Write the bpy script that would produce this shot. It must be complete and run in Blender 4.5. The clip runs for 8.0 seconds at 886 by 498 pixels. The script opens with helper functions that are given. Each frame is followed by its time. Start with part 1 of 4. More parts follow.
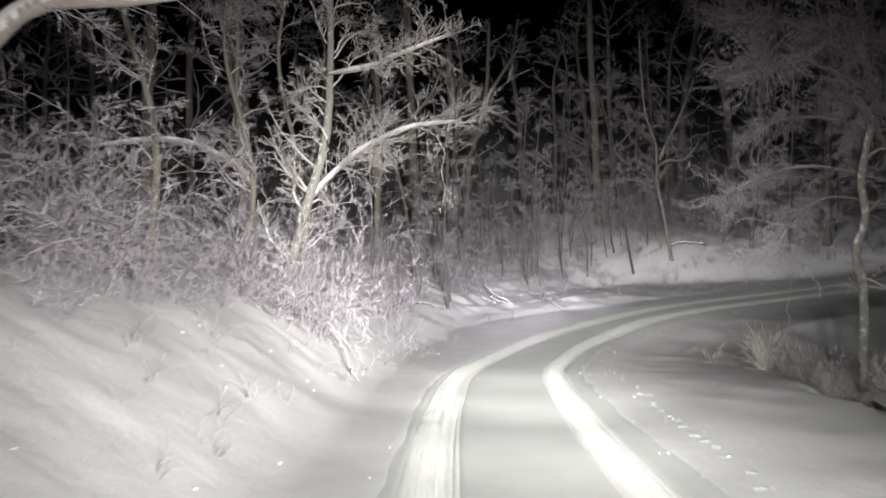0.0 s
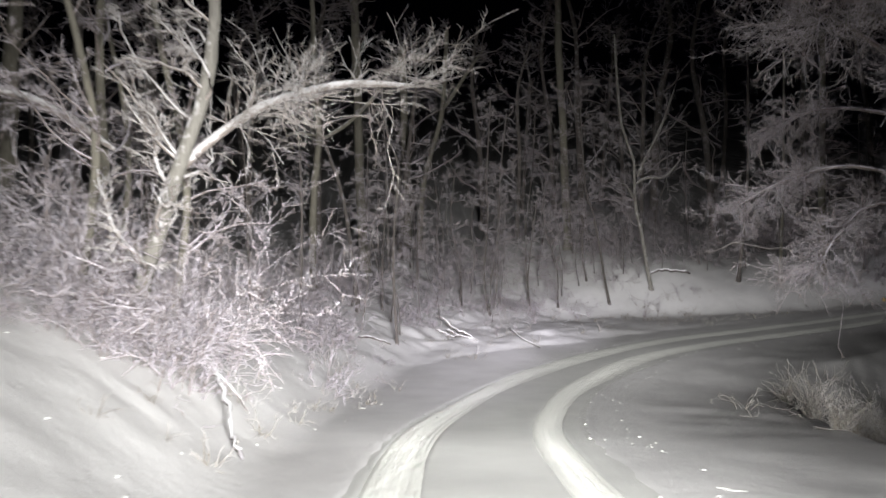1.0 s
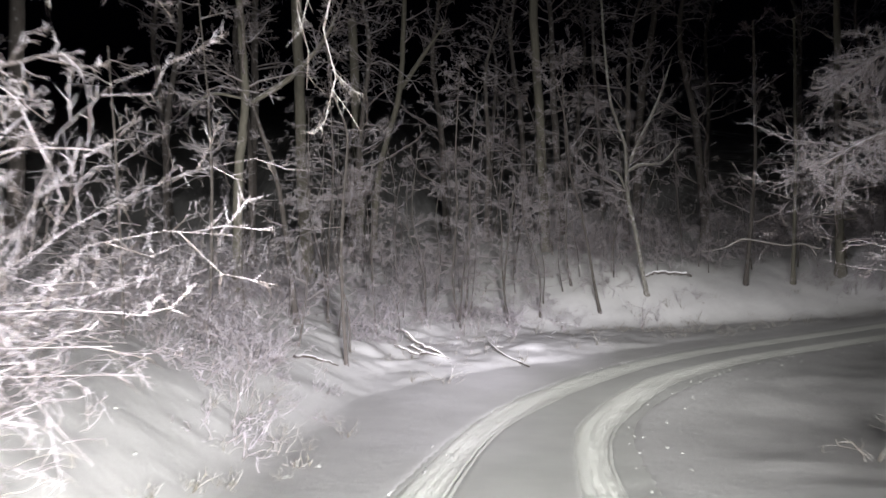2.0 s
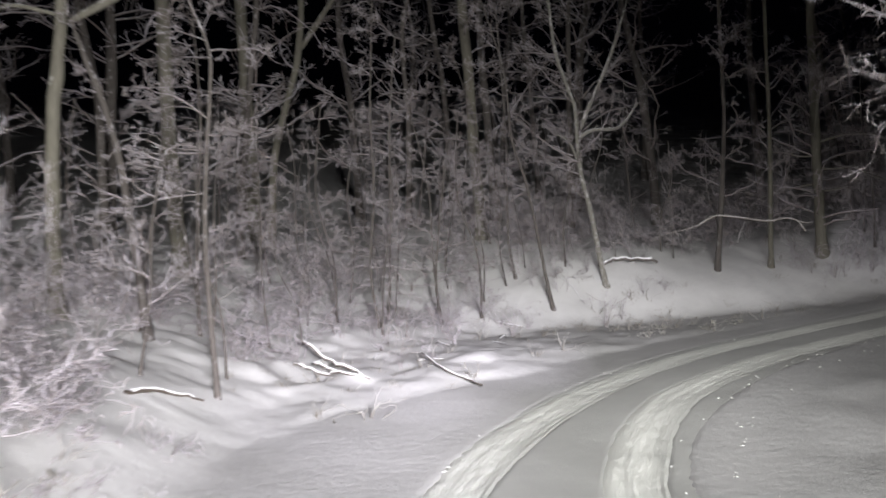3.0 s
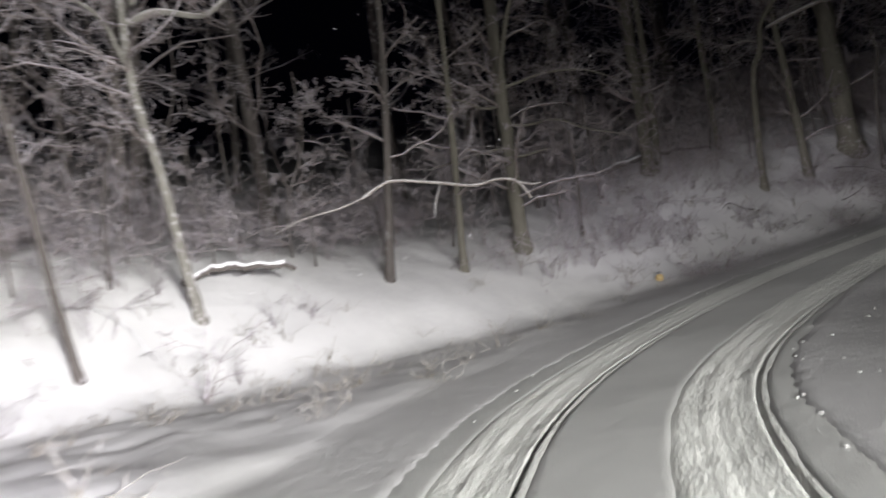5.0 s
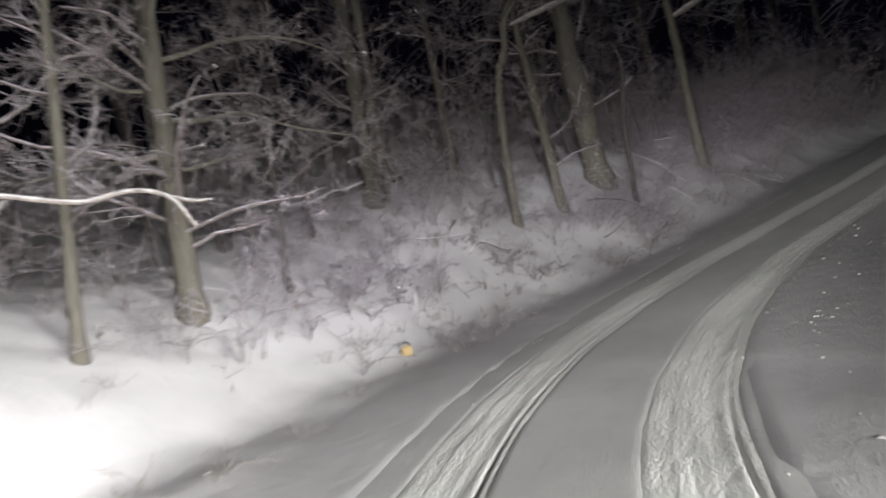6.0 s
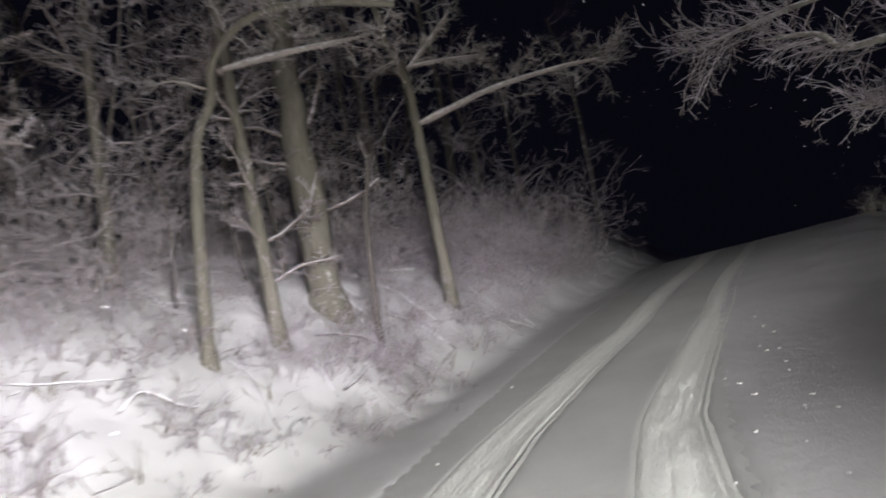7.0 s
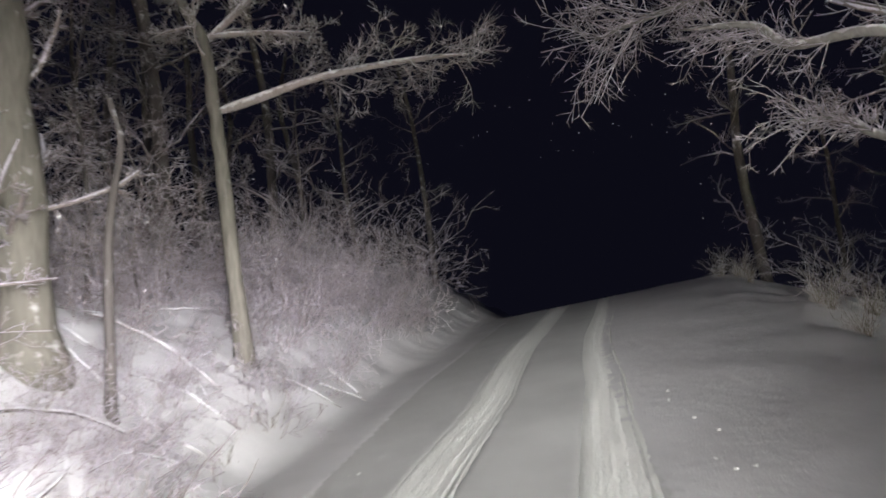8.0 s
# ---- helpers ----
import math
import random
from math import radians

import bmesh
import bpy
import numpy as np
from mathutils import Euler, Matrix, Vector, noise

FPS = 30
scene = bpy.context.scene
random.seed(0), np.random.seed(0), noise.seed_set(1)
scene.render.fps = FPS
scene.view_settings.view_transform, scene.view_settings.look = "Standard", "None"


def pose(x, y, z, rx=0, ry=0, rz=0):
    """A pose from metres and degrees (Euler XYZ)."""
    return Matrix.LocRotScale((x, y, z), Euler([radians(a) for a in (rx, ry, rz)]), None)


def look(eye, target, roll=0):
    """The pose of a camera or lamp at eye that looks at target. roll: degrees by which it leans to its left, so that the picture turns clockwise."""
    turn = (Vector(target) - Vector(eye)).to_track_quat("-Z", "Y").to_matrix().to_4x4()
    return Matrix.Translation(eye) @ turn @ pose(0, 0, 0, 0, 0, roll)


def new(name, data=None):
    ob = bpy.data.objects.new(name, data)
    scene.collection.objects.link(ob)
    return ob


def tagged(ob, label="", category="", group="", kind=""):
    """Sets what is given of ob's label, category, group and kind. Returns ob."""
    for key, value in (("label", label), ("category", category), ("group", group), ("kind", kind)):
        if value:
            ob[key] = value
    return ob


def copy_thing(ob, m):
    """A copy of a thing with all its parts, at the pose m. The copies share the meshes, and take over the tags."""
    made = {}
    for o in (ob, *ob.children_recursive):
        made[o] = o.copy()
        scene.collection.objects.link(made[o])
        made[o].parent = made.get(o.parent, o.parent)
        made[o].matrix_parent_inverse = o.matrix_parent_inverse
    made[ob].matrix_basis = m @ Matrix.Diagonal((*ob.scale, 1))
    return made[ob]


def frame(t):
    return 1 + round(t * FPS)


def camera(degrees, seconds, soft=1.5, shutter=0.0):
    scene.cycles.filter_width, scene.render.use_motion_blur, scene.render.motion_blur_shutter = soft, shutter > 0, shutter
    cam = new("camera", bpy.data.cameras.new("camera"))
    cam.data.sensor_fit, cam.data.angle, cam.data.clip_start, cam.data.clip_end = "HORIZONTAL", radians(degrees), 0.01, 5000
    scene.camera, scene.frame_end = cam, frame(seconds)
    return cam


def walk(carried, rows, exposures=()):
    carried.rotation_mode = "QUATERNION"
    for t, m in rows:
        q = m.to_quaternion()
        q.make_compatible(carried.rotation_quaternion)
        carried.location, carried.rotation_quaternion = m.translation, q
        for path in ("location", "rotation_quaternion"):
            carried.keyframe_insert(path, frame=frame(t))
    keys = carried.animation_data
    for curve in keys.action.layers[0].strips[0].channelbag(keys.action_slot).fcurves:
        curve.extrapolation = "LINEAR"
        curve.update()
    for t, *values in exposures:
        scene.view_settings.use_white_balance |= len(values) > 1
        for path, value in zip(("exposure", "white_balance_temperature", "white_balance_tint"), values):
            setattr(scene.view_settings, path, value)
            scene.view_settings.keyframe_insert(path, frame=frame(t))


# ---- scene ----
cam = camera(63.0, 8.0, soft=1.6, shutter=0.35)
PATH = [
    (0, (-0.055, -0.088, 1.539), (-0.047, 1.909, 1.432), -1.6),
    (0.5, (0.002, 2.277, 1.196), (0.051, 4.276, 1.205), -0.3),
    (1, (0.053, 4.652, 0.829), (0.196, 6.647, 0.82), -0.9),
    (2.5, (0.377, 12.459, 0.016), (0.735, 14.426, 0.064), -1.5),
    (3, (0.858, 15.105, -0.259), (1.365, 17.039, -0.218), -3.0),
    (3.5, (1.542, 17.86, -0.718), (2.256, 19.728, -0.691), -4.9),
    (4, (2.571, 20.543, -1.053), (3.537, 22.294, -1.063), -5.7),
    (4.5, (3.905, 23.178, -1.23), (5.139, 24.752, -1.227), -7.2),
    (4.7, (4.561, 24.069, -1.37), (5.886, 25.565, -1.308), -7.4),
    (5.8, (9.478, 27.624, -0.956), (11.31, 28.413, -0.817), -10.4),
    (6, (10.384, 28.129, -0.976), (12.275, 28.765, -0.843), -10.9),
    (6.5, (12.62, 28.902, -0.916), (14.592, 29.09, -0.64), -10.6),
    (7, (14.976, 29.334, -0.705), (16.919, 29.063, -0.318), -10.9),
    (7.5, (16.729, 29.011, -0.562), (18.603, 28.436, -0.165), -11.7),
    (8, (18.354, 28.483, -0.203), (20.162, 27.743, 0.227), -10.1),
]
# the exposure rises to make up for the lamps weakening along the road
walk(cam, [(t, look(eye, target, roll)) for t, eye, target, roll in PATH],
     [(0, -0.8), (1, -0.95), (2.5, -0.6), (3.5, -0.45), (4, -0.35), (4.5, -0.05), (5.8, 1.2), (6, 1.4), (6.5, 2.0), (7, 2.7), (7.5, 3.15), (8, 3.5)])

# ---- light ----
world = bpy.data.worlds.new("night")
scene.world = world
world.use_nodes = True
bg = world.node_tree.nodes["Background"]
bg.inputs[0].default_value = (0.010, 0.010, 0.022, 1)
bg.inputs[1].default_value = 0.03


# ---- the lie of the land: the road's middle, from behind the start, down to the bend and up again ----
ROAD = [(0.6, -12, 1.75), (0.65, -0.1, 0.04), (0.75, 4.6, -0.67), (1.05, 12.3, -1.5), (2.1, 17.6, -2.22), (4.1, 22.9, -2.7),
        (6.6, 25.7, -2.6), (9.5, 27.6, -2.46), (12.6, 29.0, -2.4), (16.7, 29.35, -2.06), (18.6, 29.0, -1.72), (23.5, 26.6, -0.85),
        (28.4, 23.6, 0.25), (33.3, 20.0, 1.4), (37.3, 17.1, 2.25), (42.5, 13.4, 2.4), (52, 6, 1.6), (70, -9, 0.0)]


def catmull(points, n):
    p = np.array(points, float)
    q = np.vstack([2 * p[0] - p[1], p, 2 * p[-1] - p[-2]])
    u = (np.arange(n) / n)[:, None]
    out = []
    for i in range(1, len(q) - 2):
        a, b, c, d = q[i - 1:i + 3]
        out.append(0.5 * (2 * b + (c - a) * u + (2 * a - 5 * b + 4 * c - d) * u * u + (3 * b - a - 3 * c + d) * u ** 3))
    return np.vstack(out + [p[-1:]])


LINE = catmull(ROAD, 40)
LINE_S = np.r_[0, np.cumsum(np.hypot(*np.diff(LINE[:, :2], axis=0).T))]
even = np.arange(0, LINE_S[-1], 0.1)
LINE = np.stack([np.interp(even, LINE_S, LINE[:, n]) for n in range(3)], -1)
blur = np.exp(-0.5 * (np.arange(-45, 46) / 15.0) ** 2)      # eased over a metre and a half
weight = np.convolve(np.ones(len(LINE)), blur, "same")
slant = LINE[0] + np.linspace(0, 1, len(LINE))[:, None] * (LINE[-1] - LINE[0])
LINE = slant + np.stack([np.convolve((LINE - slant)[:, n], blur, "same") / weight for n in range(3)], -1)
LINE_S = 1.05 + np.r_[0, np.cumsum(np.hypot(*np.diff(LINE[:, :2], axis=0).T))]
TANGENT = np.gradient(LINE[:, :2], axis=0)
TANGENT /= np.hypot(*TANGENT.T)[:, None]


def along(xy):
    """How far along the road, how far to its right, and the road's height there."""
    xy = np.asarray(xy, float).reshape(-1, 2)
    s, d, z = np.empty(len(xy)), np.empty(len(xy)), np.empty(len(xy))
    for k in range(0, len(xy), 4000):
        part_xy = xy[k:k + 4000]
        i = ((part_xy[:, None] - LINE[None, :, :2]) ** 2).sum(-1).argmin(1)
        off = part_xy - LINE[i, :2]
        t = TANGENT[i]
        ahead = np.clip((off * t).sum(1), -0.6, 0.6)
        s[k:k + 4000] = LINE_S[i] + ahead
        side = off[:, 0] * t[:, 1] - off[:, 1] * t[:, 0]
        d[k:k + 4000] = np.sign(side) * np.hypot(*off.T)
        z[k:k + 4000] = np.interp(LINE_S[i] + ahead, LINE_S, LINE[:, 2])
    return s, d, z


def fuzz(x, y, size, seed=0):
    """Smooth noise between -1 and 1, with hills of that size."""
    x, y = np.asarray(x) / size + 31.7 * seed, np.asarray(y) / size - 17.3 * seed
    i, j = np.floor(x), np.floor(y)
    u, v = x - i, y - j
    u, v = u * u * (3 - 2 * u), v * v * (3 - 2 * v)

    def at(a, b):
        h = np.sin(a * 127.1 + b * 311.7 + seed * 74.7) * 43758.5453
        return 2 * (h - np.floor(h)) - 1
    return (at(i, j) * (1 - u) + at(i + 1, j) * u) * (1 - v) + (at(i, j + 1) * (1 - u) + at(i + 1, j + 1) * u) * v


# along the road: the edge of the driven snow, the foot of the bank, its slope, its width and the slope behind it
EDGE = np.array([(0, -1.8), (23, -2.0), (27, -2.35), (31, -3.2), (34.5, -3.8), (36.2, -4.6), (38, -4.0), (39.2, -3.4), (41, -2.8), (45, -2.5), (50, -2.4), (52, -2.35), (54, -2.1), (58, -1.8), (63, -1.7), (120, -1.8)])
FOOT = np.array([(0, -2.0, 0.85, 2.6), (23, -2.1, 0.85, 2.6), (27, -2.45, 0.85, 2.6), (31, -3.2, 0.8, 2.8), (34.5, -3.9, 0.65, 3.0), (36.5, -4.9, 0.5, 3.0), (39, -6.2, 0.27, 4.0), (43, -6.4, 0.3, 3.5), (46, -5.4, 1.05, 2.2),
                 (49, -3.7, 0.68, 2.8), (52, -2.8, 0.75, 3.0), (55, -2.4, 0.95, 3.0), (58, -2.2, 1.0, 3.0), (61, -2.0, 1.05, 1.8), (120, -2.4, 0.8, 1.8)])
RIGHT = np.array([(0, 4.4), (20, 4.6), (32, 5.3), (40, 5.0), (55, 4.0), (66, 4.2), (120, 4.0)])
HALF = 1.65   # half the width of the driven strip


def land(x, y, rough=1.0):
    """The height of the snow at a place."""
    x, y = np.atleast_1d(np.asarray(x, float)), np.atleast_1d(np.asarray(y, float))
    s, d, z = along(np.stack([x, y], -1))
    edge = np.interp(s, EDGE[:, 0], EDGE[:, 1])
    foot, slope, wide = (np.interp(s, FOOT[:, 0], FOOT[:, n]) for n in (1, 2, 3))
    e = np.maximum(foot - d + 0.07 * fuzz(x, y, 2.3, 3), 0)
    soft = np.where(e < 0.8, e * e / 1.6, e - 0.4)
    bank = 0.24 * soft + (slope - 0.24) * wide * np.tanh(soft / wide)
    out = np.clip((edge - d + 0.30 * fuzz(x, y, 0.9, 21) + 0.12 * fuzz(x, y, 0.3, 23)) / 0.45, 0, 1)      # the low shoulder where the driven snow ends
    shoulder = ((0.04 + 0.05 * fuzz(x, y, 1.3, 22)) * out * out * (3 - 2 * out) + 0.02 * np.clip(edge - d, 0, 4.0)
                + np.clip((edge - 0.1 - d) / 1.6, 0, 1) * (0.16 + 0.07 * fuzz(x, y, 0.7, 27) + 0.035 * fuzz(x, y, 0.3, 28)) * np.interp(s, [34, 36, 41, 46], [0, 1, 1, 0])) * np.interp(s, [32, 36, 44, 51], [0, 1, 1, 0])
    ditch = np.clip((edge - d) / 0.6, 0, 1) * np.clip((d - foot) / 0.8, 0, 1)
    right = np.interp(s, RIGHT[:, 0], RIGHT[:, 1])
    drop = np.maximum(d - right + 0.3 * fuzz(x, y, 1.3, 5), 0)
    fall = np.minimum(drop, 4) * 0.42 + np.clip(drop - 4, 0, 40) * 0.05
    far = np.clip(e / 3, 0, 1)
    lumps = rough * (0.07 * fuzz(x, y, 1.1, 1) + 0.05 * fuzz(x, y, 0.5, 2) + 0.02 * fuzz(x, y, 0.34, 4)) * np.clip((edge - d) / 0.8, 0, 1)
    lumps += rough * 0.04 * fuzz(x, y, 0.27, 9) * np.clip((edge - d - 0.3) / 0.8, 0, 1) * np.interp(s, [0, 33, 36, 44, 46, 50, 55, 66, 70], [0, 0, 0.3, 0.3, 0.3, 0.4, 1, 1, 0.3])
    lumps *= np.interp(s, [0, 31, 35, 43, 47, 50, 54, 120], [0.13, 0.2, 0.35, 0.35, 0.4, 0.5, 0.8, 0.8])
    lumps += rough * 0.012 * fuzz(x, y, 0.22, 24) * np.clip((edge - d - 0.2) / 0.5, 0, 1) * np.interp(s, [33, 36, 46, 50], [0, 1, 1, 0.5])
    lumps += rough * (0.02 * fuzz(x, y, 0.3, 25) + 0.012 * np.clip(fuzz(x, y, 0.55, 26), 0.2, 1)) * np.clip((edge - d - 0.5) / 0.6, 0, 1) * np.interp(s, [12, 16, 32, 36], [0, 1, 1, 0])
    lumps += rough * 0.6 * far * fuzz(x, y, 7.0, 6) * np.clip(e / 8, 0, 1)
    lumps += rough * 0.03 * fuzz(x, y, 0.9, 8) * np.clip((d - 2.2) / 0.8, 0, 1)
    return z + bank + rough * shoulder - 0.06 * ditch * np.interp(s, [34, 37, 49, 52], [1, 0, 0, 1]) - fall + lumps


# ---- fixed lamps added along the road to stand in for the moving headlamps ----
def headlamp_stand_in(s, watts, high, wide, up, turn, tint=(1.0, 0.98, 0.945)):
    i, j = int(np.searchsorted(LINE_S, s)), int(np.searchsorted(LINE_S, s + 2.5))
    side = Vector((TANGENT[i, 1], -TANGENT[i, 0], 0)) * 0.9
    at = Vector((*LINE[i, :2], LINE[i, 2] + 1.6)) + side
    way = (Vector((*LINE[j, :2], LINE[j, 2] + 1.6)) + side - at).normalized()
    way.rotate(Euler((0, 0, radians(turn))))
    data = bpy.data.lights.new("headlamp_stand_in", "SPOT")
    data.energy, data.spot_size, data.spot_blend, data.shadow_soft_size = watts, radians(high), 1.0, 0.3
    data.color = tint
    ob = new("headlamp_stand_in", data)
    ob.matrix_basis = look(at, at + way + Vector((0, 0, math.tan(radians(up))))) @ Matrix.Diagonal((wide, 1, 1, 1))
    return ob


# dipped-beam stand-ins: metres along the road, watts; the camera's exposure rises as they weaken
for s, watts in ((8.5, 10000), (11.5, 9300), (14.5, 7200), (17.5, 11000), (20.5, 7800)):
    headlamp_stand_in(s, watts, 56, 1.6, 2.0, 6.0, (1.0, 0.975, 0.96))
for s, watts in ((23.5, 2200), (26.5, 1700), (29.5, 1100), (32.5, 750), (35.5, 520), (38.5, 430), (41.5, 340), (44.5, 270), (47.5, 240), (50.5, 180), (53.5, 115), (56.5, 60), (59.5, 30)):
    headlamp_stand_in(s, watts, 42, 1.8, -1.5, 0.0, (1.0, 0.97, 0.97))
# narrow bluish lamps, added to put the beams' bright middle on the outer bank
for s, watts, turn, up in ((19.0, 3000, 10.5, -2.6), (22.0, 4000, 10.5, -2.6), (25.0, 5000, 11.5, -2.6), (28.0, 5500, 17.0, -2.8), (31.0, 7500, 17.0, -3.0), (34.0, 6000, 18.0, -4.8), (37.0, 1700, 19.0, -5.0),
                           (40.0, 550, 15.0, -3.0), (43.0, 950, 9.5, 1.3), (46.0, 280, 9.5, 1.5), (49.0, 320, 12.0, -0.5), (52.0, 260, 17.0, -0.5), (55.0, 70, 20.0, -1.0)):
    headlamp_stand_in(s, watts, 24 if s < 27 else 17, 1.5, up, turn, (0.93, 0.865, 1.0))


# ---- materials ----

def snow_mat(name, tone, relief, grain=55.0, packed=0.0, rough=0.35):
    m, n, link, out = shader(name)
    co = n.new("ShaderNodeTexCoord").outputs["Object"]
    fine, coarse = noise_node(n, link, co, grain, 4), noise_node(n, link, co, 1.3, 3)
    ramp = n.new("ShaderNodeValToRGB")
    ramp.color_ramp.elements[0].position, ramp.color_ramp.elements[1].position = 0.3, 0.7
    ramp.color_ramp.elements[0].color = (*[v * 0.9 for v in tone], 1)
    ramp.color_ramp.elements[1].color = (*tone, 1)
    link(coarse, ramp.inputs[0])
    link(ramp.outputs[0], out.inputs["Base Color"])
    out.inputs["Roughness"].default_value = 0.62 - packed
    out.inputs["Specular IOR Level"].default_value = 0.35
    medium = noise_node(n, link, co, 6.0, 4)
    b0 = n.new("ShaderNodeBump")
    b0.inputs["Strength"].default_value, b0.inputs["Distance"].default_value = relief * 0.9, 0.06
    link(medium, b0.inputs["Height"])
    b1, b2 = n.new("ShaderNodeBump"), n.new("ShaderNodeBump")
    link(b0.outputs[0], b1.inputs["Normal"])
    b1.inputs["Strength"].default_value, b1.inputs["Distance"].default_value = relief, 0.05
    b2.inputs["Strength"].default_value, b2.inputs["Distance"].default_value = rough, 0.015
    link(coarse, b1.inputs["Height"])
    link(fine, b2.inputs["Height"])
    link(b1.outputs[0], b2.inputs["Normal"])
    link(b2.outputs[0], out.inputs["Normal"])
    return m


def shader(name):
    m = bpy.data.materials.new(name)
    m.use_nodes = True
    nodes = m.node_tree.nodes
    return m, nodes, m.node_tree.links.new, nodes["Principled BSDF"]


def noise_node(nodes, link, co, scale, detail):
    t = nodes.new("ShaderNodeTexNoise")
    t.inputs["Scale"].default_value, t.inputs["Detail"].default_value = scale, detail
    link(co, t.inputs["Vector"])
    return t.outputs["Fac"]


def bark_mat(name, dark, light, frost, amount, scale=9.0):
    """Bark with wind-blown snow and frost stuck to it in patches, most on what faces up."""
    m, n, link, out = shader(name)
    tex = n.new("ShaderNodeTexCoord").outputs["Object"]
    stretch = n.new("ShaderNodeMapping")
    stretch.inputs["Scale"].default_value = (1, 1, 0.22)
    link(tex, stretch.inputs["Vector"])
    grain = noise_node(n, link, stretch.outputs[0], scale * 3, 5)
    spots = noise_node(n, link, tex, scale, 4)
    wood = n.new("ShaderNodeMix")
    wood.data_type = "RGBA"
    wood.inputs["A"].default_value, wood.inputs["B"].default_value = (*dark, 1), (*light, 1)
    link(grain, wood.inputs["Factor"])
    geo = n.new("ShaderNodeNewGeometry")
    sep = n.new("ShaderNodeSeparateXYZ")
    link(geo.outputs["Normal"], sep.inputs[0])
    up = n.new("ShaderNodeMath")
    up.operation, up.inputs[1].default_value, up.inputs[2].default_value = "MULTIPLY_ADD", 0.45, amount
    link(sep.outputs["Z"], up.inputs[0])
    both = n.new("ShaderNodeMath")
    both.operation = "ADD"
    link(up.outputs[0], both.inputs[0])
    link(spots, both.inputs[1])
    cut = n.new("ShaderNodeMapRange")
    cut.inputs["From Min"].default_value, cut.inputs["From Max"].default_value = 0.52, 0.72
    link(both.outputs[0], cut.inputs["Value"])
    coat = n.new("ShaderNodeMix")
    coat.data_type = "RGBA"
    coat.inputs["B"].default_value = (*frost, 1)
    link(cut.outputs[0], coat.inputs["Factor"])
    link(wood.outputs["Result"], coat.inputs["A"])
    link(coat.outputs["Result"], out.inputs["Base Color"])
    out.inputs["Roughness"].default_value = 0.85
    out.inputs["Specular IOR Level"].default_value = 0.2
    bump = n.new("ShaderNodeBump")
    bump.inputs["Strength"].default_value, bump.inputs["Distance"].default_value = 0.8, 0.03
    link(grain, bump.inputs["Height"])
    link(bump.outputs[0], out.inputs["Normal"])
    return m


def tread_mat():
    """Packed snow with the print of the tyre's lugs across the rut, broken up by crumbs."""
    m, n, link, out = shader("tyre_print")
    co = n.new("ShaderNodeUVMap").outputs[0]
    space = n.new("ShaderNodeTexCoord").outputs["Object"]
    wave = n.new("ShaderNodeTexWave")
    wave.wave_type, wave.bands_direction, wave.wave_profile = "BANDS", "X", "SAW"
    wave.inputs["Scale"].default_value, wave.inputs["Distortion"].default_value = 7.0, 1.5
    wave.inputs["Detail"].default_value, wave.inputs["Detail Scale"].default_value = 2.0, 3.0
    link(co, wave.inputs["Vector"])
    crumbs, patches = noise_node(n, link, space, 34.0, 5), noise_node(n, link, space, 22.0, 5)
    ramp = n.new("ShaderNodeValToRGB")
    ramp.color_ramp.elements[0].color, ramp.color_ramp.elements[1].color = (0.79, 0.81, 0.765, 1), (0.91, 0.93, 0.88, 1)
    link(patches, ramp.inputs[0])
    link(ramp.outputs[0], out.inputs["Base Color"])
    out.inputs["Roughness"].default_value = 0.5
    b1, b2 = n.new("ShaderNodeBump"), n.new("ShaderNodeBump")
    b1.inputs["Distance"].default_value = 0.02
    b2.inputs["Strength"].default_value, b2.inputs["Distance"].default_value = 0.9, 0.02
    streak = n.new("ShaderNodeMapping")
    streak.inputs["Scale"].default_value = (0.5, 11, 1)
    link(co, streak.inputs["Vector"])
    bands = n.new("ShaderNodeMapRange")
    bands.inputs["From Min"].default_value, bands.inputs["From Max"].default_value = 0.36, 0.62
    bands.inputs["To Min"].default_value, bands.inputs["To Max"].default_value = 0.10, 0.42
    link(noise_node(n, link, streak.outputs[0], 1.0, 3), bands.inputs["Value"])
    side = n.new("ShaderNodeSeparateXYZ")
    link(co, side.inputs[0])
    inner = n.new("ShaderNodeMath")
    inner.operation = "ABSOLUTE"
    link(side.outputs["Y"], inner.inputs[0])
    fade = n.new("ShaderNodeMapRange")
    fade.inputs["From Min"].default_value, fade.inputs["From Max"].default_value = 0.31, 0.10
    link(inner.outputs[0], fade.inputs["Value"])
    much = n.new("ShaderNodeMath")
    much.operation = "MULTIPLY"
    link(bands.outputs[0], much.inputs[0])
    link(fade.outputs[0], much.inputs[1])
    link(much.outputs[0], b1.inputs["Strength"])
    link(wave.outputs["Fac"], b1.inputs["Height"])
    link(crumbs, b2.inputs["Height"])
    link(b1.outputs[0], b2.inputs["Normal"])
    link(b2.outputs[0], out.inputs["Normal"])
    return m


SNOW = snow_mat("fresh_snow", (0.77, 0.775, 0.77), 0.2)
PACKED = snow_mat("driven_snow", (0.70, 0.715, 0.69), 0.14, 90.0, 0.08)
TREAD = tread_mat()
CAP = snow_mat("settled_snow", (0.84, 0.85, 0.86), 0.3, 40.0)
BARK = bark_mat("bark", (0.06, 0.053, 0.048), (0.17, 0.155, 0.145), (0.62, 0.60, 0.63), -0.10, 6.0)
BARK_PALE = bark_mat("pale_bark", (0.10, 0.095, 0.078), (0.25, 0.238, 0.195), (0.60, 0.60, 0.58), -0.15, 6.0)
TWIG = bark_mat("frosted_twigs", (0.16, 0.13, 0.12), (0.34, 0.30, 0.28), (0.70, 0.665, 0.73), 0.12, 14.0)
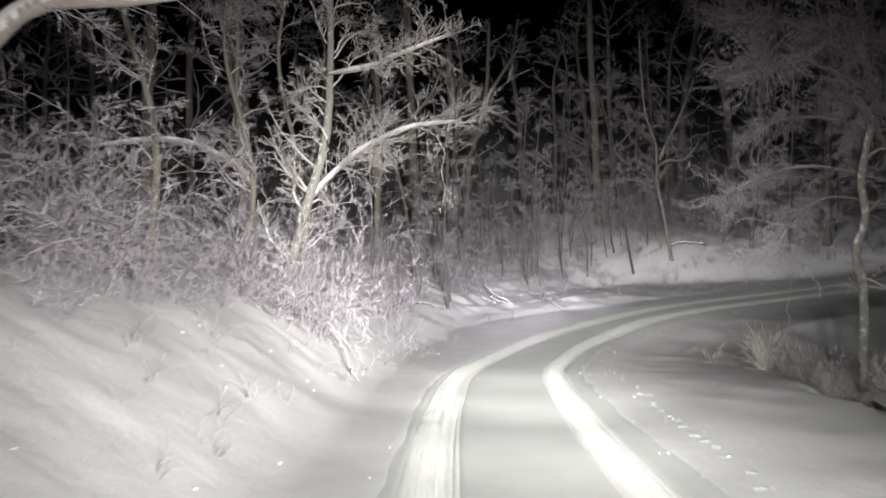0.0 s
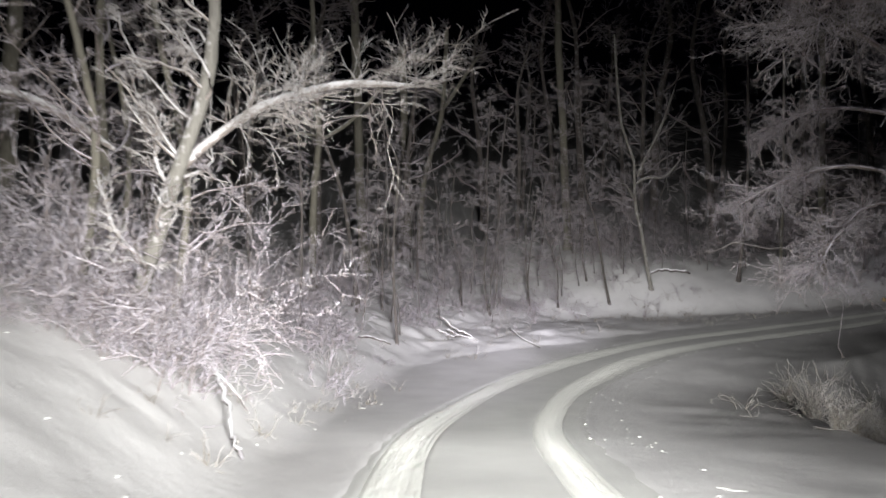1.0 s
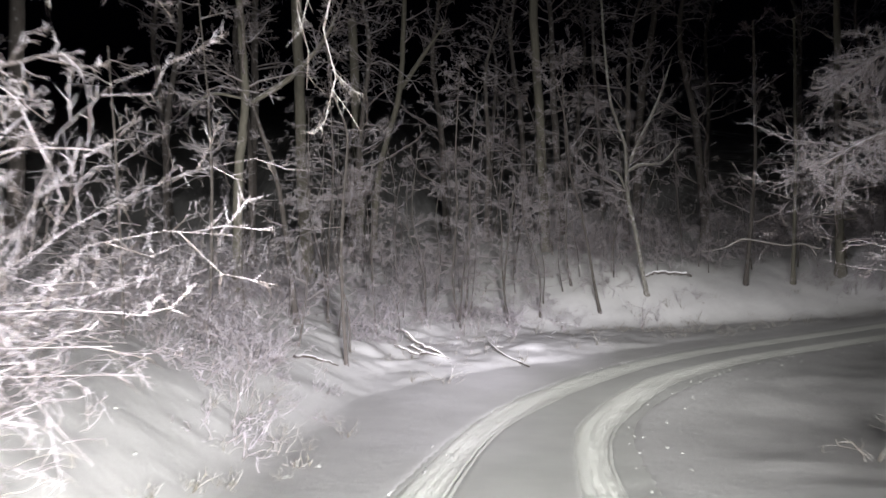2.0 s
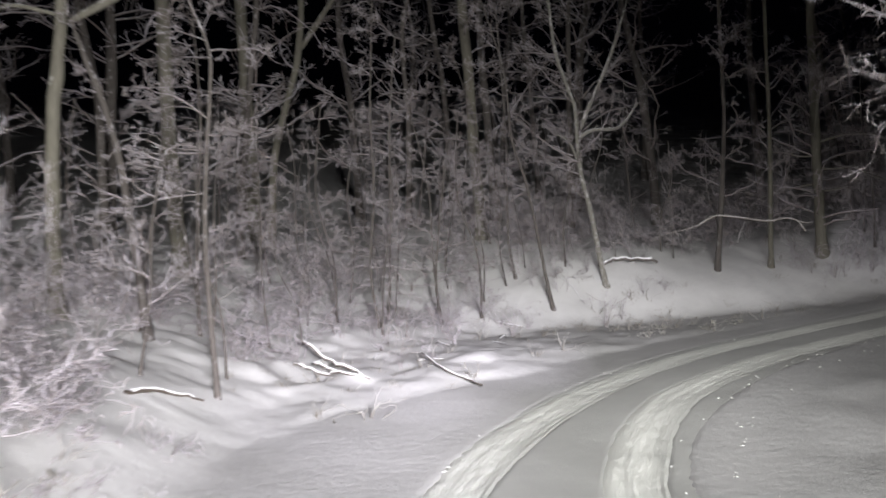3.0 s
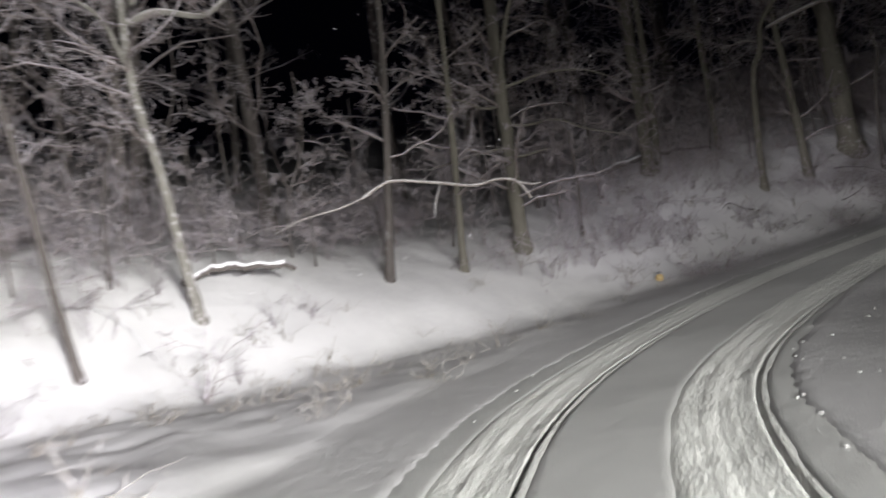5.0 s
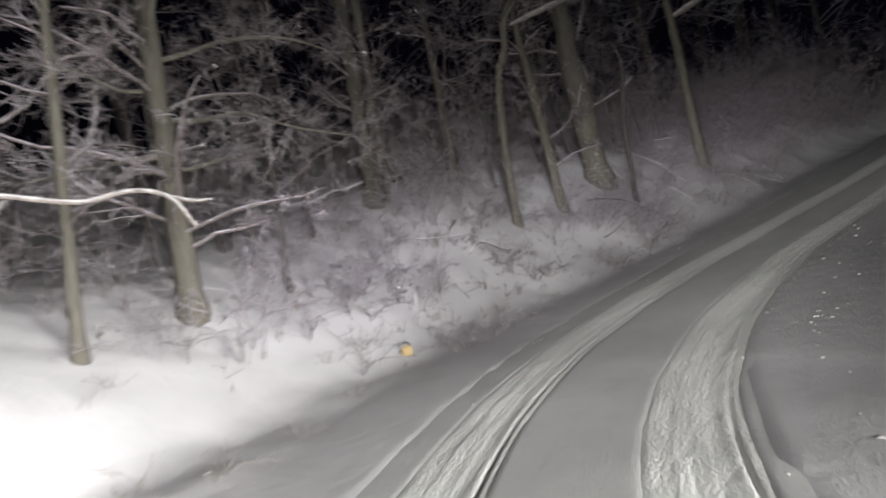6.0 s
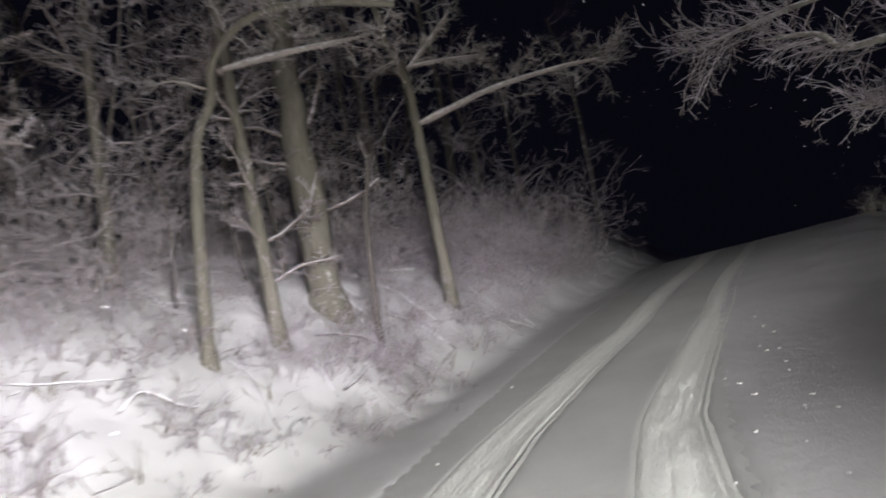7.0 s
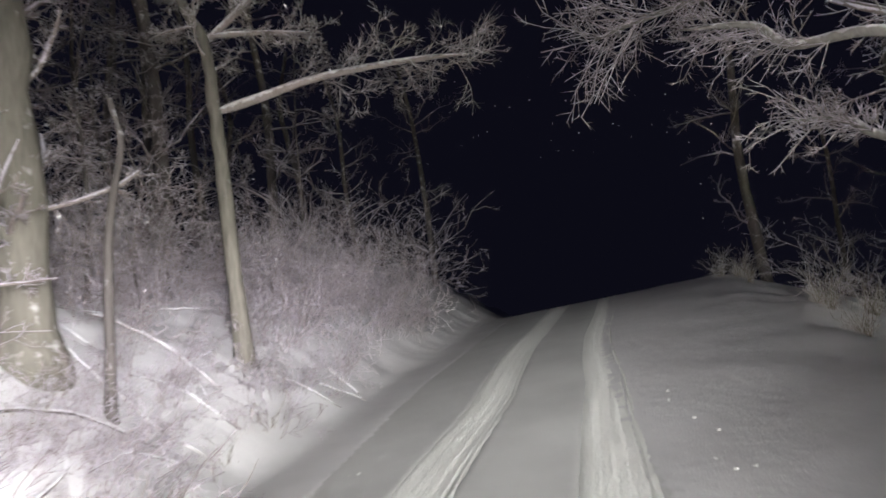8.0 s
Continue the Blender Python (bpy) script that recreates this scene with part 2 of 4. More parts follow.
RIME = bark_mat("rimed_branches", (0.22, 0.19, 0.17), (0.42, 0.38, 0.35), (0.70, 0.69, 0.69), 0.14, 12.0)
GREY = bark_mat("frosted_bark", (0.13, 0.125, 0.11), (0.30, 0.29, 0.26), (0.62, 0.61, 0.61), -0.02, 9.0)
STRAW = bark_mat("dry_stalks", (0.14, 0.12, 0.09), (0.30, 0.27, 0.21), (0.70, 0.69, 0.68), 0.06, 10.0)


# ---- meshes ----
class Geo:
    def __init__(self):
        self.v, self.f, self.t, self.n, self.uv = [], [], [], 0, None

    def tubes(self, p, r, k=3):
        """Tapered tubes round many lines of equally many points at once."""
        p, r = np.asarray(p, float), np.asarray(r, float)
        if p.ndim == 2:
            p, r = p[None], r[None]
        count, steps = p.shape[:2]
        t = np.gradient(p, axis=1)
        t /= np.linalg.norm(t, axis=-1, keepdims=True) + 1e-9
        ref = np.where(np.abs(t[:, :1, 2:]) > 0.9, [[[1.0, 0, 0]]], [[[0, 0, 1.0]]])
        u = np.cross(t, ref)
        u /= np.linalg.norm(u, axis=-1, keepdims=True) + 1e-9
        w = np.cross(t, u)
        a = np.arange(k) * 2 * np.pi / k
        ring = p[:, :, None] + r[:, :, None, None] * (np.cos(a)[:, None] * u[:, :, None] + np.sin(a)[:, None] * w[:, :, None])
        i = np.arange(count * steps * k).reshape(count, steps, k)
        j = np.roll(i, -1, 2)
        quads = np.stack([i[:, :-1], j[:, :-1], j[:, 1:], i[:, 1:]], -1).reshape(-1, 4) + self.n
        self.v.append(ring.reshape(-1, 3))
        self.f.append(quads)
        self.n += count * steps * k
        return self

    def spikes(self, p, r):
        """Many pointed twigs of two points each."""
        p, r = np.asarray(p, float), np.asarray(r, float)
        t = p[:, 1] - p[:, 0]
        t /= np.linalg.norm(t, axis=-1, keepdims=True) + 1e-9
        u = np.cross(t, np.where(np.abs(t[:, 2:]) > 0.9, [[1.0, 0, 0]], [[0, 0, 1.0]]))
        u /= np.linalg.norm(u, axis=-1, keepdims=True) + 1e-9
        w = np.cross(t, u)
        ring = [p[:, 0] + r[:, :1] * (math.cos(a) * u + math.sin(a) * w) for a in (0.0, 2.094, 4.189)]
        i = np.arange(len(p))[:, None] * 4 + self.n
        self.v.append(np.stack(ring + [p[:, 1]], 1).reshape(-1, 3))
        self.t.append(np.concatenate([i + [0, 1, 3], i + [1, 2, 3], i + [2, 0, 3]]))
        self.n += 4 * len(p)
        return self

    def sheet(self, x, y, z):
        rows, cols = x.shape
        i = np.arange(rows * cols).reshape(rows, cols)
        quads = np.stack([i[:-1, :-1], i[:-1, 1:], i[1:, 1:], i[1:, :-1]], -1).reshape(-1, 4) + self.n
        self.v.append(np.stack([x, y, z], -1).reshape(-1, 3))
        self.f.append(quads)
        self.n += rows * cols
        return self

    def lump(self, at, size, rng, rings=6, k=10, turn=0.0):
        """A rounded uneven heap."""
        lat = np.linspace(-0.5, 0.5, rings) * np.pi
        a = np.arange(k) * 2 * np.pi / k
        wob = 1 + 0.22 * rng.uniform(-1, 1, (rings, k))
        x = np.cos(lat)[:, None] * np.cos(a) * wob * size[0]
        y = np.cos(lat)[:, None] * np.sin(a) * wob * size[1]
        z = np.sin(lat)[:, None] * np.ones(k) * (0.8 + 0.2 * wob) * size[2]
        c, s = np.cos(turn), np.sin(turn)
        pts = np.stack([c * x - s * y, s * x + c * y, z], -1) + at
        i = np.arange(rings * k).reshape(rings, k) + self.n
        j = np.roll(i, -1, 1)
        self.v.append(pts.reshape(-1, 3))
        self.f.append(np.stack([i[:-1], j[:-1], j[1:], i[1:]], -1).reshape(-1, 4))
        self.n += rings * k
        return self

    def mesh(self, name, material, smooth=True):
        me = bpy.data.meshes.new(name)
        v, f = np.concatenate(self.v), np.concatenate(self.f)
        tri = np.concatenate(self.t) if self.t else np.empty((0, 3), int)
        corners = np.r_[f.ravel(), tri.ravel()].astype(np.int32)
        me.vertices.add(len(v))
        me.vertices.foreach_set("co", v.ravel())
        me.loops.add(len(corners))
        me.loops.foreach_set("vertex_index", corners)
        me.polygons.add(len(f) + len(tri))
        me.polygons.foreach_set("loop_start", np.r_[np.arange(len(f)) * 4, f.size + np.arange(len(tri)) * 3].astype(np.int32))
        me.update(calc_edges=True)
        me.polygons.foreach_set("use_smooth", np.full(len(f) + len(tri), smooth))
        if self.uv is not None:
            me.uv_layers.new(name="UVMap").data.foreach_set("uv", self.uv[corners].ravel())
        me.materials.append(material)
        me.validate()
        return me


def part(name, geo, material, parent, label="", kind=""):
    ob = new(name, geo.mesh(name, material))
    ob.parent = parent
    return tagged(ob, label, kind=kind)


def sprout(rng, p, r, n, u0, u1, length, spread, lift=0.0, bow=0.0, steps=4, wob=0.25, thin=0.6, least=0.006, tip=0.45, flat=1.0, grow=0.0):
    """Side shoots along lines: n on each, between u0 and u1 of its length."""
    p, r = np.asarray(p), np.asarray(r)
    count, segs = len(p), p.shape[1] - 1
    who = np.repeat(np.arange(count), n)
    u = rng.uniform(u0, u1, count * n)
    x = u * segs
    i = np.minimum(x.astype(int), segs - 1)
    x = (x - i)[:, None]
    at = p[who, i] * (1 - x) + p[who, i + 1] * x
    radius = r[who, i] * (1 - x[:, 0]) + r[who, i + 1] * x[:, 0]
    t = p[who, i + 1] - p[who, i]
    t /= np.linalg.norm(t, axis=1, keepdims=True) + 1e-9
    side = rng.normal(size=t.shape)
    side -= (side * t).sum(1, keepdims=True) * t
    side[:, 2] *= flat
    side /= np.linalg.norm(side, axis=1, keepdims=True) + 1e-9
    a = radians(spread) * rng.uniform(0.7, 1.3, (len(u), 1))
    d = t * np.cos(a) + side * np.sin(a) + np.array([0, 0, lift])
    size = length * (1.15 - 0.6 * u if not grow else 0.35 + grow * u) * rng.uniform(0.55, 1.25, len(u))
    pts = [at]
    for _ in range(steps - 1):
        d = d / np.linalg.norm(d, axis=1, keepdims=True)
        pts.append(pts[-1] + d * (size / (steps - 1))[:, None])
        d = d + rng.normal(size=d.shape) * wob + np.array([0, 0, bow])
    start = np.maximum(radius * thin, least)
    return np.stack(pts, 1), start[:, None] * np.linspace(1, tip, steps)


def spine(points, n=6):
    return catmull(points, n)


def tree_thing(name, label, category, trunk, r0, r1, seed, limbs=(), n=12, u0=0.3, reach=0.3, lift=0.15, bow=0.0, twigs=5, fine=0, bark=None, coat=None,
               snow=0.0, sink=0.4, bare=False, near=False, sides=8, twig_size=0.0075, spread=62, group="", wob=0.17, dense=0, boughs=7):
    """A bare winter tree at its own origin: a trunk through the given points, given limbs, and shoots on all of them."""
    rng = np.random.default_rng(seed)
    base = np.array(trunk[0], float)
    top = new(name)
    top.location = base
    line = spine(np.array(trunk) - base, 6)
    line[1:-1] += rng.normal(size=(len(line) - 2, 3)) * [r0 * 0.06, r0 * 0.06, 0]
    taper = r0 + (r1 - r0) * np.linspace(0, 1, len(line)) ** 0.8
    taper[1:] *= 1 + 0.07 * rng.uniform(-1, 1, len(taper) - 1)
    taper[0] *= 1.35
    line = np.vstack([line[:1] - [0, 0, sink], line])
    taper = np.r_[taper[0] * 1.2, taper]
    part("trunk", Geo().tubes(line, taper, sides), bark or BARK, top)
    height = np.linalg.norm(line[-1] - line[1])
    crown = Geo()
    arms_p, arms_r = [], []
    for points, a, b in limbs:
        lp = spine(np.array(points) - base, 5)
        lr = np.linspace(a, b, len(lp))
        lr[:3] *= (0.45, 0.75, 0.92)
        lr[-3:] *= (0.85, 0.6, 0.2)
        limb = part("limb", Geo().tubes(lp, lr, 7), coat or (RIME if snow or not bark else bark), top)
        if snow:
            steep = np.gradient(lp, axis=0)
            level = np.clip(1.25 - 1.3 * np.abs(steep[:, 2]) / np.linalg.norm(steep, axis=1), 0.02, 1)
            part("snow", Geo().tubes(lp + [0, 0, a * 0.55], lr * level * snow * (1 + 0.25 * rng.uniform(-1, 1, len(lp))) * np.clip(np.minimum(np.arange(len(lp)) / 3, (len(lp) - 1 - np.arange(len(lp))) / 2), 0.02, 1), 6), CAP, limb, "ridge of settled snow")
        k = np.linspace(0, len(lp) - 1, 6).astype(int)
        arms_p.append(lp[k]), arms_r.append(lr[k])
    if n:
        lp, lr = sprout(rng, line[None, 1:], taper[None, 1:], n, u0, 1.0, height * reach, spread, lift, bow, 8 if near else 6, wob * 1.25, 0.32, 0.011, 0.25)
        lr = np.minimum(lr, 0.03)
        crown.tubes(lp, lr, 4)
        arms_p.append(lp), arms_r.append(lr)
    for lp, lr in () if bare else zip(arms_p, arms_r):
        lp, lr = (lp, lr) if lp.ndim == 3 else (lp[None], lr[None])
        size = np.linalg.norm(lp[:, -1] - lp[:, 0], axis=1).mean()
        shoots, long, first, grow = (boughs, 0.42, 0.15, 0.0) if len(lp) > 1 else (dense or (26 if near else 16), 0.26, 0.35, 1.1)
        bp, br = sprout(rng, lp, lr, shoots, first, 1.0, max(size * long, 0.35), 50, 0.08, bow, 6 if near else 4, wob * 1.7, 0.5, twig_size * 0.85, 0.5, 0.55, grow)
        br = np.minimum(br, twig_size * (1.5 if len(lp) > 1 else 1.2) * np.linspace(1, 0.6, br.shape[1]))
        crown.tubes(bp, br, 3)
        bl = np.linalg.norm(bp[:, -1] - bp[:, 0], axis=1).mean()
        tp, tr = sprout(rng, bp, br, twigs, 0.1, 1.0, max(bl * 0.5, 0.15), 46, 0.05, bow, 3 if near else 2, wob * 1.8, 0.75, twig_size * 0.68, 0.6, 0.7)
        crown.tubes(tp, tr, 3)
        if fine:
            fp, fr = sprout(rng, tp, tr, fine, 0.1, 1.0, max(bl * 0.2, 0.07), 48, 0.1, bow, 2, wob, 0.9, twig_size * 0.62, 0.7)
            crown.spikes(fp, fr)
    if crown.v:
        part("crown", crown, coat or TWIG, top, "fine twigs coated in frost and snow", "stuff")
    return tagged(top, label, category, group)


def shrub_thing(name, label, height, stems, seed, spread=0.5, arch=0.12, twigs=6, fine=3, thick=0.011, coat=None, category="shrub", group="undergrowth on the banks", bare=0.2):
    """Many thin stems out of the snow, arching out, with frosted side twigs."""
    rng = np.random.default_rng(seed)
    top = new(name)
    a = rng.uniform(0, 2 * np.pi, stems)
    out = np.stack([np.cos(a), np.sin(a)], 1) * rng.uniform(0.1, 1, (stems, 1)) * spread
    d = np.c_[out, np.ones(stems)]
    p = [np.c_[out * 0.35 * height * rng.uniform(0.2, 1, (stems, 1)), np.full(stems, -0.15)]]
    size = height * rng.uniform(0.55, 1.2, stems)
    for _ in range(6):
        d /= np.linalg.norm(d, axis=1, keepdims=True)
        p.append(p[-1] + d * (size / 6)[:, None])
        d = d + rng.normal(size=d.shape) * 0.36 + np.c_[out * arch * 2, np.full(stems, -arch)]
    p = np.stack(p, 1)
    r = thick * rng.uniform(0.6, 1.2, (stems, 1)) * np.linspace(1, 0.35, 7)
    stem_part = part("stem", Geo().tubes(p, r, 3), coat or TWIG, top, kind="stuff")
    if twigs:
        tp, tr = sprout(rng, p, r, twigs, bare, 1.0, height * 0.3, 48, 0.1, -0.02, 3, 0.5, 0.6, 0.0052, 0.5)
        crown = Geo().tubes(tp, tr, 3)
        if fine:
            fp, fr = sprout(rng, tp, tr, fine, 0.15, 1.0, height * 0.09, 46, 0.05, 0.0, 2, 0.2, 0.8, 0.0044, 0.6)
            crown.spikes(fp, fr)
        part("twig", crown, coat or TWIG, top, "twigs coated in frost and snow", "stuff")
    return tagged(top, label, category, group)


def ground_at(x, y):
    return float(land(x, y)[0])


def place(things, spots, seed, low=0.8, high=1.2, lean=5):
    """Sets the things down in turn at the spots, copying them as often as needed."""
    rng = random.Random(seed)
    used = {t.name for t in things if t.location.length > 0.01}
    for k, (x, y) in enumerate(spots):
        left = [t for t in things if t.name not in used]
        thing = left[0] if left else things[rng.randrange(len(things))]
        m = pose(x, y, ground_at(x, y) - 0.03, rng.uniform(-lean, lean), rng.uniform(-lean, lean), rng.uniform(0, 360)) @ Matrix.Scale(rng.uniform(low, high) / thing.scale.x, 4)
        if thing.name in used:
            copy_thing(thing, m)
        else:
            used.add(thing.name)
            thing.matrix_basis = m


def spots(n, s0, s1, d0, d1, seed, gap=0.5, avoid=()):
    """Places scattered along the road between d0 and d1 metres to its right (the left side is negative)."""
    rng = random.Random(seed)
    found = []
    tries = 0
    while len(found) < n and tries < 40 * n:
        tries += 1
        s, d = rng.uniform(s0, s1), rng.uniform(d0, d1)
        i = int(np.searchsorted(LINE_S, s))
        x, y = LINE[i, 0] + TANGENT[i, 1] * d, LINE[i, 1] - TANGENT[i, 0] * d
        back = along((x, y))[1][0]
        if abs(back - d) > 0.6 or any((x - a) ** 2 + (y - b) ** 2 < gap * gap for a, b in found):
            continue
        if any((x - a) ** 2 + (y - b) ** 2 < r * r for a, b, r in avoid):
            continue
        found.append((x, y))
    return found


# ---- ground and road ----
def stretched(core0, core1, step, far):
    core = np.arange(core0, core1 + step / 2, step)
    grow = np.geomspace(step * 1.3, far, 26)
    return np.r_[core[0] - grow[::-1], core, core[-1] + grow]


gx, gy = np.meshgrid(stretched(-10, 40, 0.13, 420), stretched(1, 41, 0.13, 420))
gz = land(gx.ravel(), gy.ravel())
gs, gd, _ = along(np.stack([gx.ravel(), gy.ravel()], -1))
inside = np.clip((HALF - 0.3 - np.abs(gd)) / 0.35, 0, 1)
gz -= 0.25 * inside * inside * (3 - 2 * inside)
ground = new("ground", Geo().sheet(gx, gy, gz.reshape(gx.shape)).mesh("ground", SNOW))
tagged(ground, "deep fresh snow over the forest floor and banks", "snow", kind="structure")

# along the road: the middle and half the width of the left and of the right wheel's rut
WHEELS = [np.array([(0, -0.95, 0.30), (21, -1.0, 0.30), (33, -1.0, 0.31), (36, -0.98, 0.46), (39, -0.92, 0.41), (42, -0.8, 0.36), (50, -0.66, 0.37), (55, -0.56, 0.34), (58, -0.32, 0.31), (61, -0.06, 0.3), (120, 0.0, 0.3)]),
          np.array([(0, 0.8, 0.25), (21, 0.8, 0.25), (31, 0.78, 0.26), (36, 0.8, 0.41), (39.5, 0.54, 0.43), (42, 0.68, 0.4), (51, 1.02, 0.37), (55, 0.92, 0.31), (58, 1.15, 0.29), (61, 1.3, 0.27), (120, 1.3, 0.27)])]


def strip(offsets, rut=None):
    """A stretch of road between the given distances from its middle; a rut follows the wheels."""
    rs = np.arange(2.0, 104.0, 0.3 if rut is None else 0.10)
    S, D = np.meshgrid(rs, offsets, indexing="ij")
    weave = 0.02 * np.sin(S * 0.35) + 0.015 * np.sin(S * 0.83 + 1)
    lines = [(np.interp(S, w[:, 0], w[:, 1]) + weave, np.interp(S, w[:, 0], w[:, 2])) for w in WHEELS]
    u = D * 1.0
    if rut is not None:
        D = D * lines[rut][1] / 0.38 + lines[rut][0]
    cx, cy, cz = (np.interp(S, LINE_S, LINE[:, n]) for n in range(3))
    tx, ty = np.interp(S, LINE_S, TANGENT[:, 0]), np.interp(S, LINE_S, TANGENT[:, 1])
    x, y = cx + ty * D, cy - tx * D
    z = cz + 0.006 * fuzz(x, y, 0.6, 11)
    if rut is not None:
        for shift, deep in ((-0.10, 0.005), (0.09, 0.008)):     # front and rear wheels run a little apart
            w = u - shift - 0.03 * np.sin(S * 0.21 + rut)
            z -= deep * np.exp(-(w / 0.11) ** 4)
            z += 0.0015 * np.cos(w * 2 * np.pi / 0.07) * np.exp(-(w / 0.12) ** 4)
            z += 0.0025 * np.exp(-((np.abs(w) - 0.17) / 0.05) ** 2) * (1 + 0.6 * fuzz(x, y, 0.35, 12))
        z -= 0.024 * np.exp(-((u - 0.26) / 0.013) ** 2) * np.clip(0.75 + fuzz(x, y, 2.2, 15), 0, 1)
        z += (0.006 * fuzz(x, y, 0.07, 14) + 0.005 * fuzz(x, y, 0.17, 16)) * np.clip((0.36 - np.abs(u)) / 0.10, 0, 1)
        z -= 0.010 * np.clip((np.abs(u) - 0.30) / 0.08, 0, 1)
    else:
        for middle, half in lines:
            z -= 0.07 * np.clip((half * 0.87 - np.abs(D - middle)) / 0.10, 0, 1)
        rim = np.clip((np.abs(D) - HALF + 0.36) / 0.36, 0, 1)
        z = z * (1 - rim) + rim * (land(x.ravel(), y.ravel()).reshape(x.shape) - 0.014)
    made = Geo().sheet(x, y, z)
    made.uv = np.stack([S, u], -1).reshape(-1, 2)
    return made


road = new("road", strip(np.arange(-HALF, HALF + 0.01, 0.055)).mesh("road", PACKED))
for wheel in (0, 1):
    part("tyre_rut", strip(np.arange(-0.38, 0.381, 0.02), wheel), TREAD, road, "tyre rut of packed churned snow")
tagged(road, "snow-covered forest road with two fresh tyre ruts", "road", kind="structure")

# ---- trees that stand out ----
def g(x, y, up=0.0):
    return (x, y, ground_at(x, y) + up)


FROSTED = "bare tree coated in frost, rooted in the snowy bank"
tree_thing("tree", "leaning bare tree with a long snow-laden limb over the road", "tree", [g(-3.2, 13.9), (-2.8, 13.7, 1.0), (-2.2, 13.8, 2.9), (-2.0, 13.6, 4.6), (-1.9, 13.3, 7.5)], 0.13, 0.05, 11,
           limbs=[([(-2.72, 13.68, 1.2), (-2.58, 13.75, 1.75), (-2.1, 14.2, 2.35), (-1.55, 15.0, 2.9), (-0.6, 16.4, 3.45), (0.6, 17.7, 3.7)], 0.075, 0.038),
                  ([(-2.0, 13.3, 4.1), (-1.2, 12.8, 4.1), (-0.7, 12.6, 4.25), (0.3, 12.6, 4.6)], 0.055, 0.025)],
           n=28, u0=0.12, reach=0.26, twigs=7, fine=4, near=True, bark=GREY, coat=RIME, snow=0.8, twig_size=0.0075, dense=40, wob=0.2)
tree_thing("tree", "bare tree with a low arched limb under snow", "tree", [g(-4.9, 17.0), (-4.6, 16.8, 2.2), (-4.7, 17.0, 4.5), (-4.5, 17.2, 8.0)], 0.11, 0.05, 12,
           limbs=[([(-4.2, 16.2, 2.4), (-4.9, 15.75, 2.93), (-5.8, 15.4, 3.2), (-7.2, 14.9, 3.05)], 0.08, 0.05)], n=16, u0=0.2, reach=0.28, twigs=7, fine=5, near=True, bark=BARK_PALE, snow=0.8)
for k, (x, y, h) in enumerate(((-3.2, 15.6, 7.0), (-4.0, 14.4, 6.5), (-5.2, 19.0, 8.0), (-4.4, 10.6, 6.0))):
    tree_thing("tree", FROSTED, "tree", [g(x, y), g(x + 0.3, y - 0.2, h * 0.35), g(x - 0.2, y, h * 0.7), g(x + 0.1, y, h)], 0.07, 0.03, 150 + k, n=18, u0=0.15, reach=0.28, twigs=7, fine=5, near=True, bark=BARK_PALE)
tree_thing("tree", "near tree with a thick snow-covered limb", "tree", [g(-4.7, 6.3), (-4.6, 6.4, 2.0), (-4.5, 6.4, 4.0), (-4.6, 6.3, 7.0)], 0.16, 0.08, 13,
           limbs=[([(-4.5, 6.4, 2.6), (-3.99, 6.59, 3.3), (-3.75, 6.73, 3.53), (-3.45, 6.88, 3.62), (-2.6, 7.2, 3.7)], 0.12, 0.07)], n=6, u0=0.5, reach=0.25, twigs=5, fine=3, bark=RIME, snow=0.8)
tree_thing("tree", "tall mossy trunk behind the brush", "tree", [g(-9.4, 23.2), (-9.25, 23.2, 4.9), (-9.0, 23.3, 8.5), (-8.9, 23.3, 12)], 0.24, 0.14, 14, n=10, u0=0.4, reach=0.25, bark=BARK_PALE)
tree_thing("tree", "forked tree with a limb reaching out", "tree", [g(-2.6, 29.4), (-2.56, 29.37, 2.2), (-2.33, 29.4, 4.6), (-2.4, 29.4, 6.2), (-2.5, 29.4, 9.5)], 0.15, 0.08, 15,
           limbs=[([(-2.2, 29.43, 4.5), (-1.2, 29.55, 5.2), (-0.3, 29.6, 6.2), (0.2, 29.7, 7.2)], 0.09, 0.03), ([(-2.3, 29.4, 4.6), (-3.2, 29.3, 4.7), (-3.9, 29.3, 4.1)], 0.05, 0.02)],
           n=7, u0=0.45, reach=0.22, twigs=5, fine=3, bark=BARK_PALE)
tree_thing("tree", "thin crooked stem leaning on a fork", "tree", [g(-1.1, 29.56), (-1.5, 29.5, 2.2), (-2.1, 29.4, 4.3)], 0.08, 0.05, 16, n=5, u0=0.3, reach=0.2)
tree_thing("tree", "tall straight trunk with grey bark", "tree", [g(-1.1, 36.4), (-1.27, 36.4, 4.2), (-1.33, 36.4, 8.8), (-1.4, 36.4, 13)], 0.24, 0.17, 17, n=6, u0=0.5, reach=0.2, bark=BARK_PALE, sides=10)
tree_thing("tree", "tall straight trunk with grey bark", "tree", [g(0.9, 42), (0.9, 42, 4.5), (0.75, 42, 11)], 0.28, 0.2, 18, n=6, u0=0.5, reach=0.2, bark=BARK_PALE, sides=10)
tree_thing("tree", "trunk forking into two stems", "tree", [g(1.5, 42.0), (1.8, 42.0, 4.2), (2.8, 42.0, 7.8), (3.1, 42.0, 12)], 0.17, 0.1, 19, limbs=[([(2.8, 42.0, 7.8), (3.8, 41.9, 9.3), (5.0, 41.8, 11)], 0.12, 0.06)], n=6, u0=0.5, reach=0.2, bark=BARK_PALE)
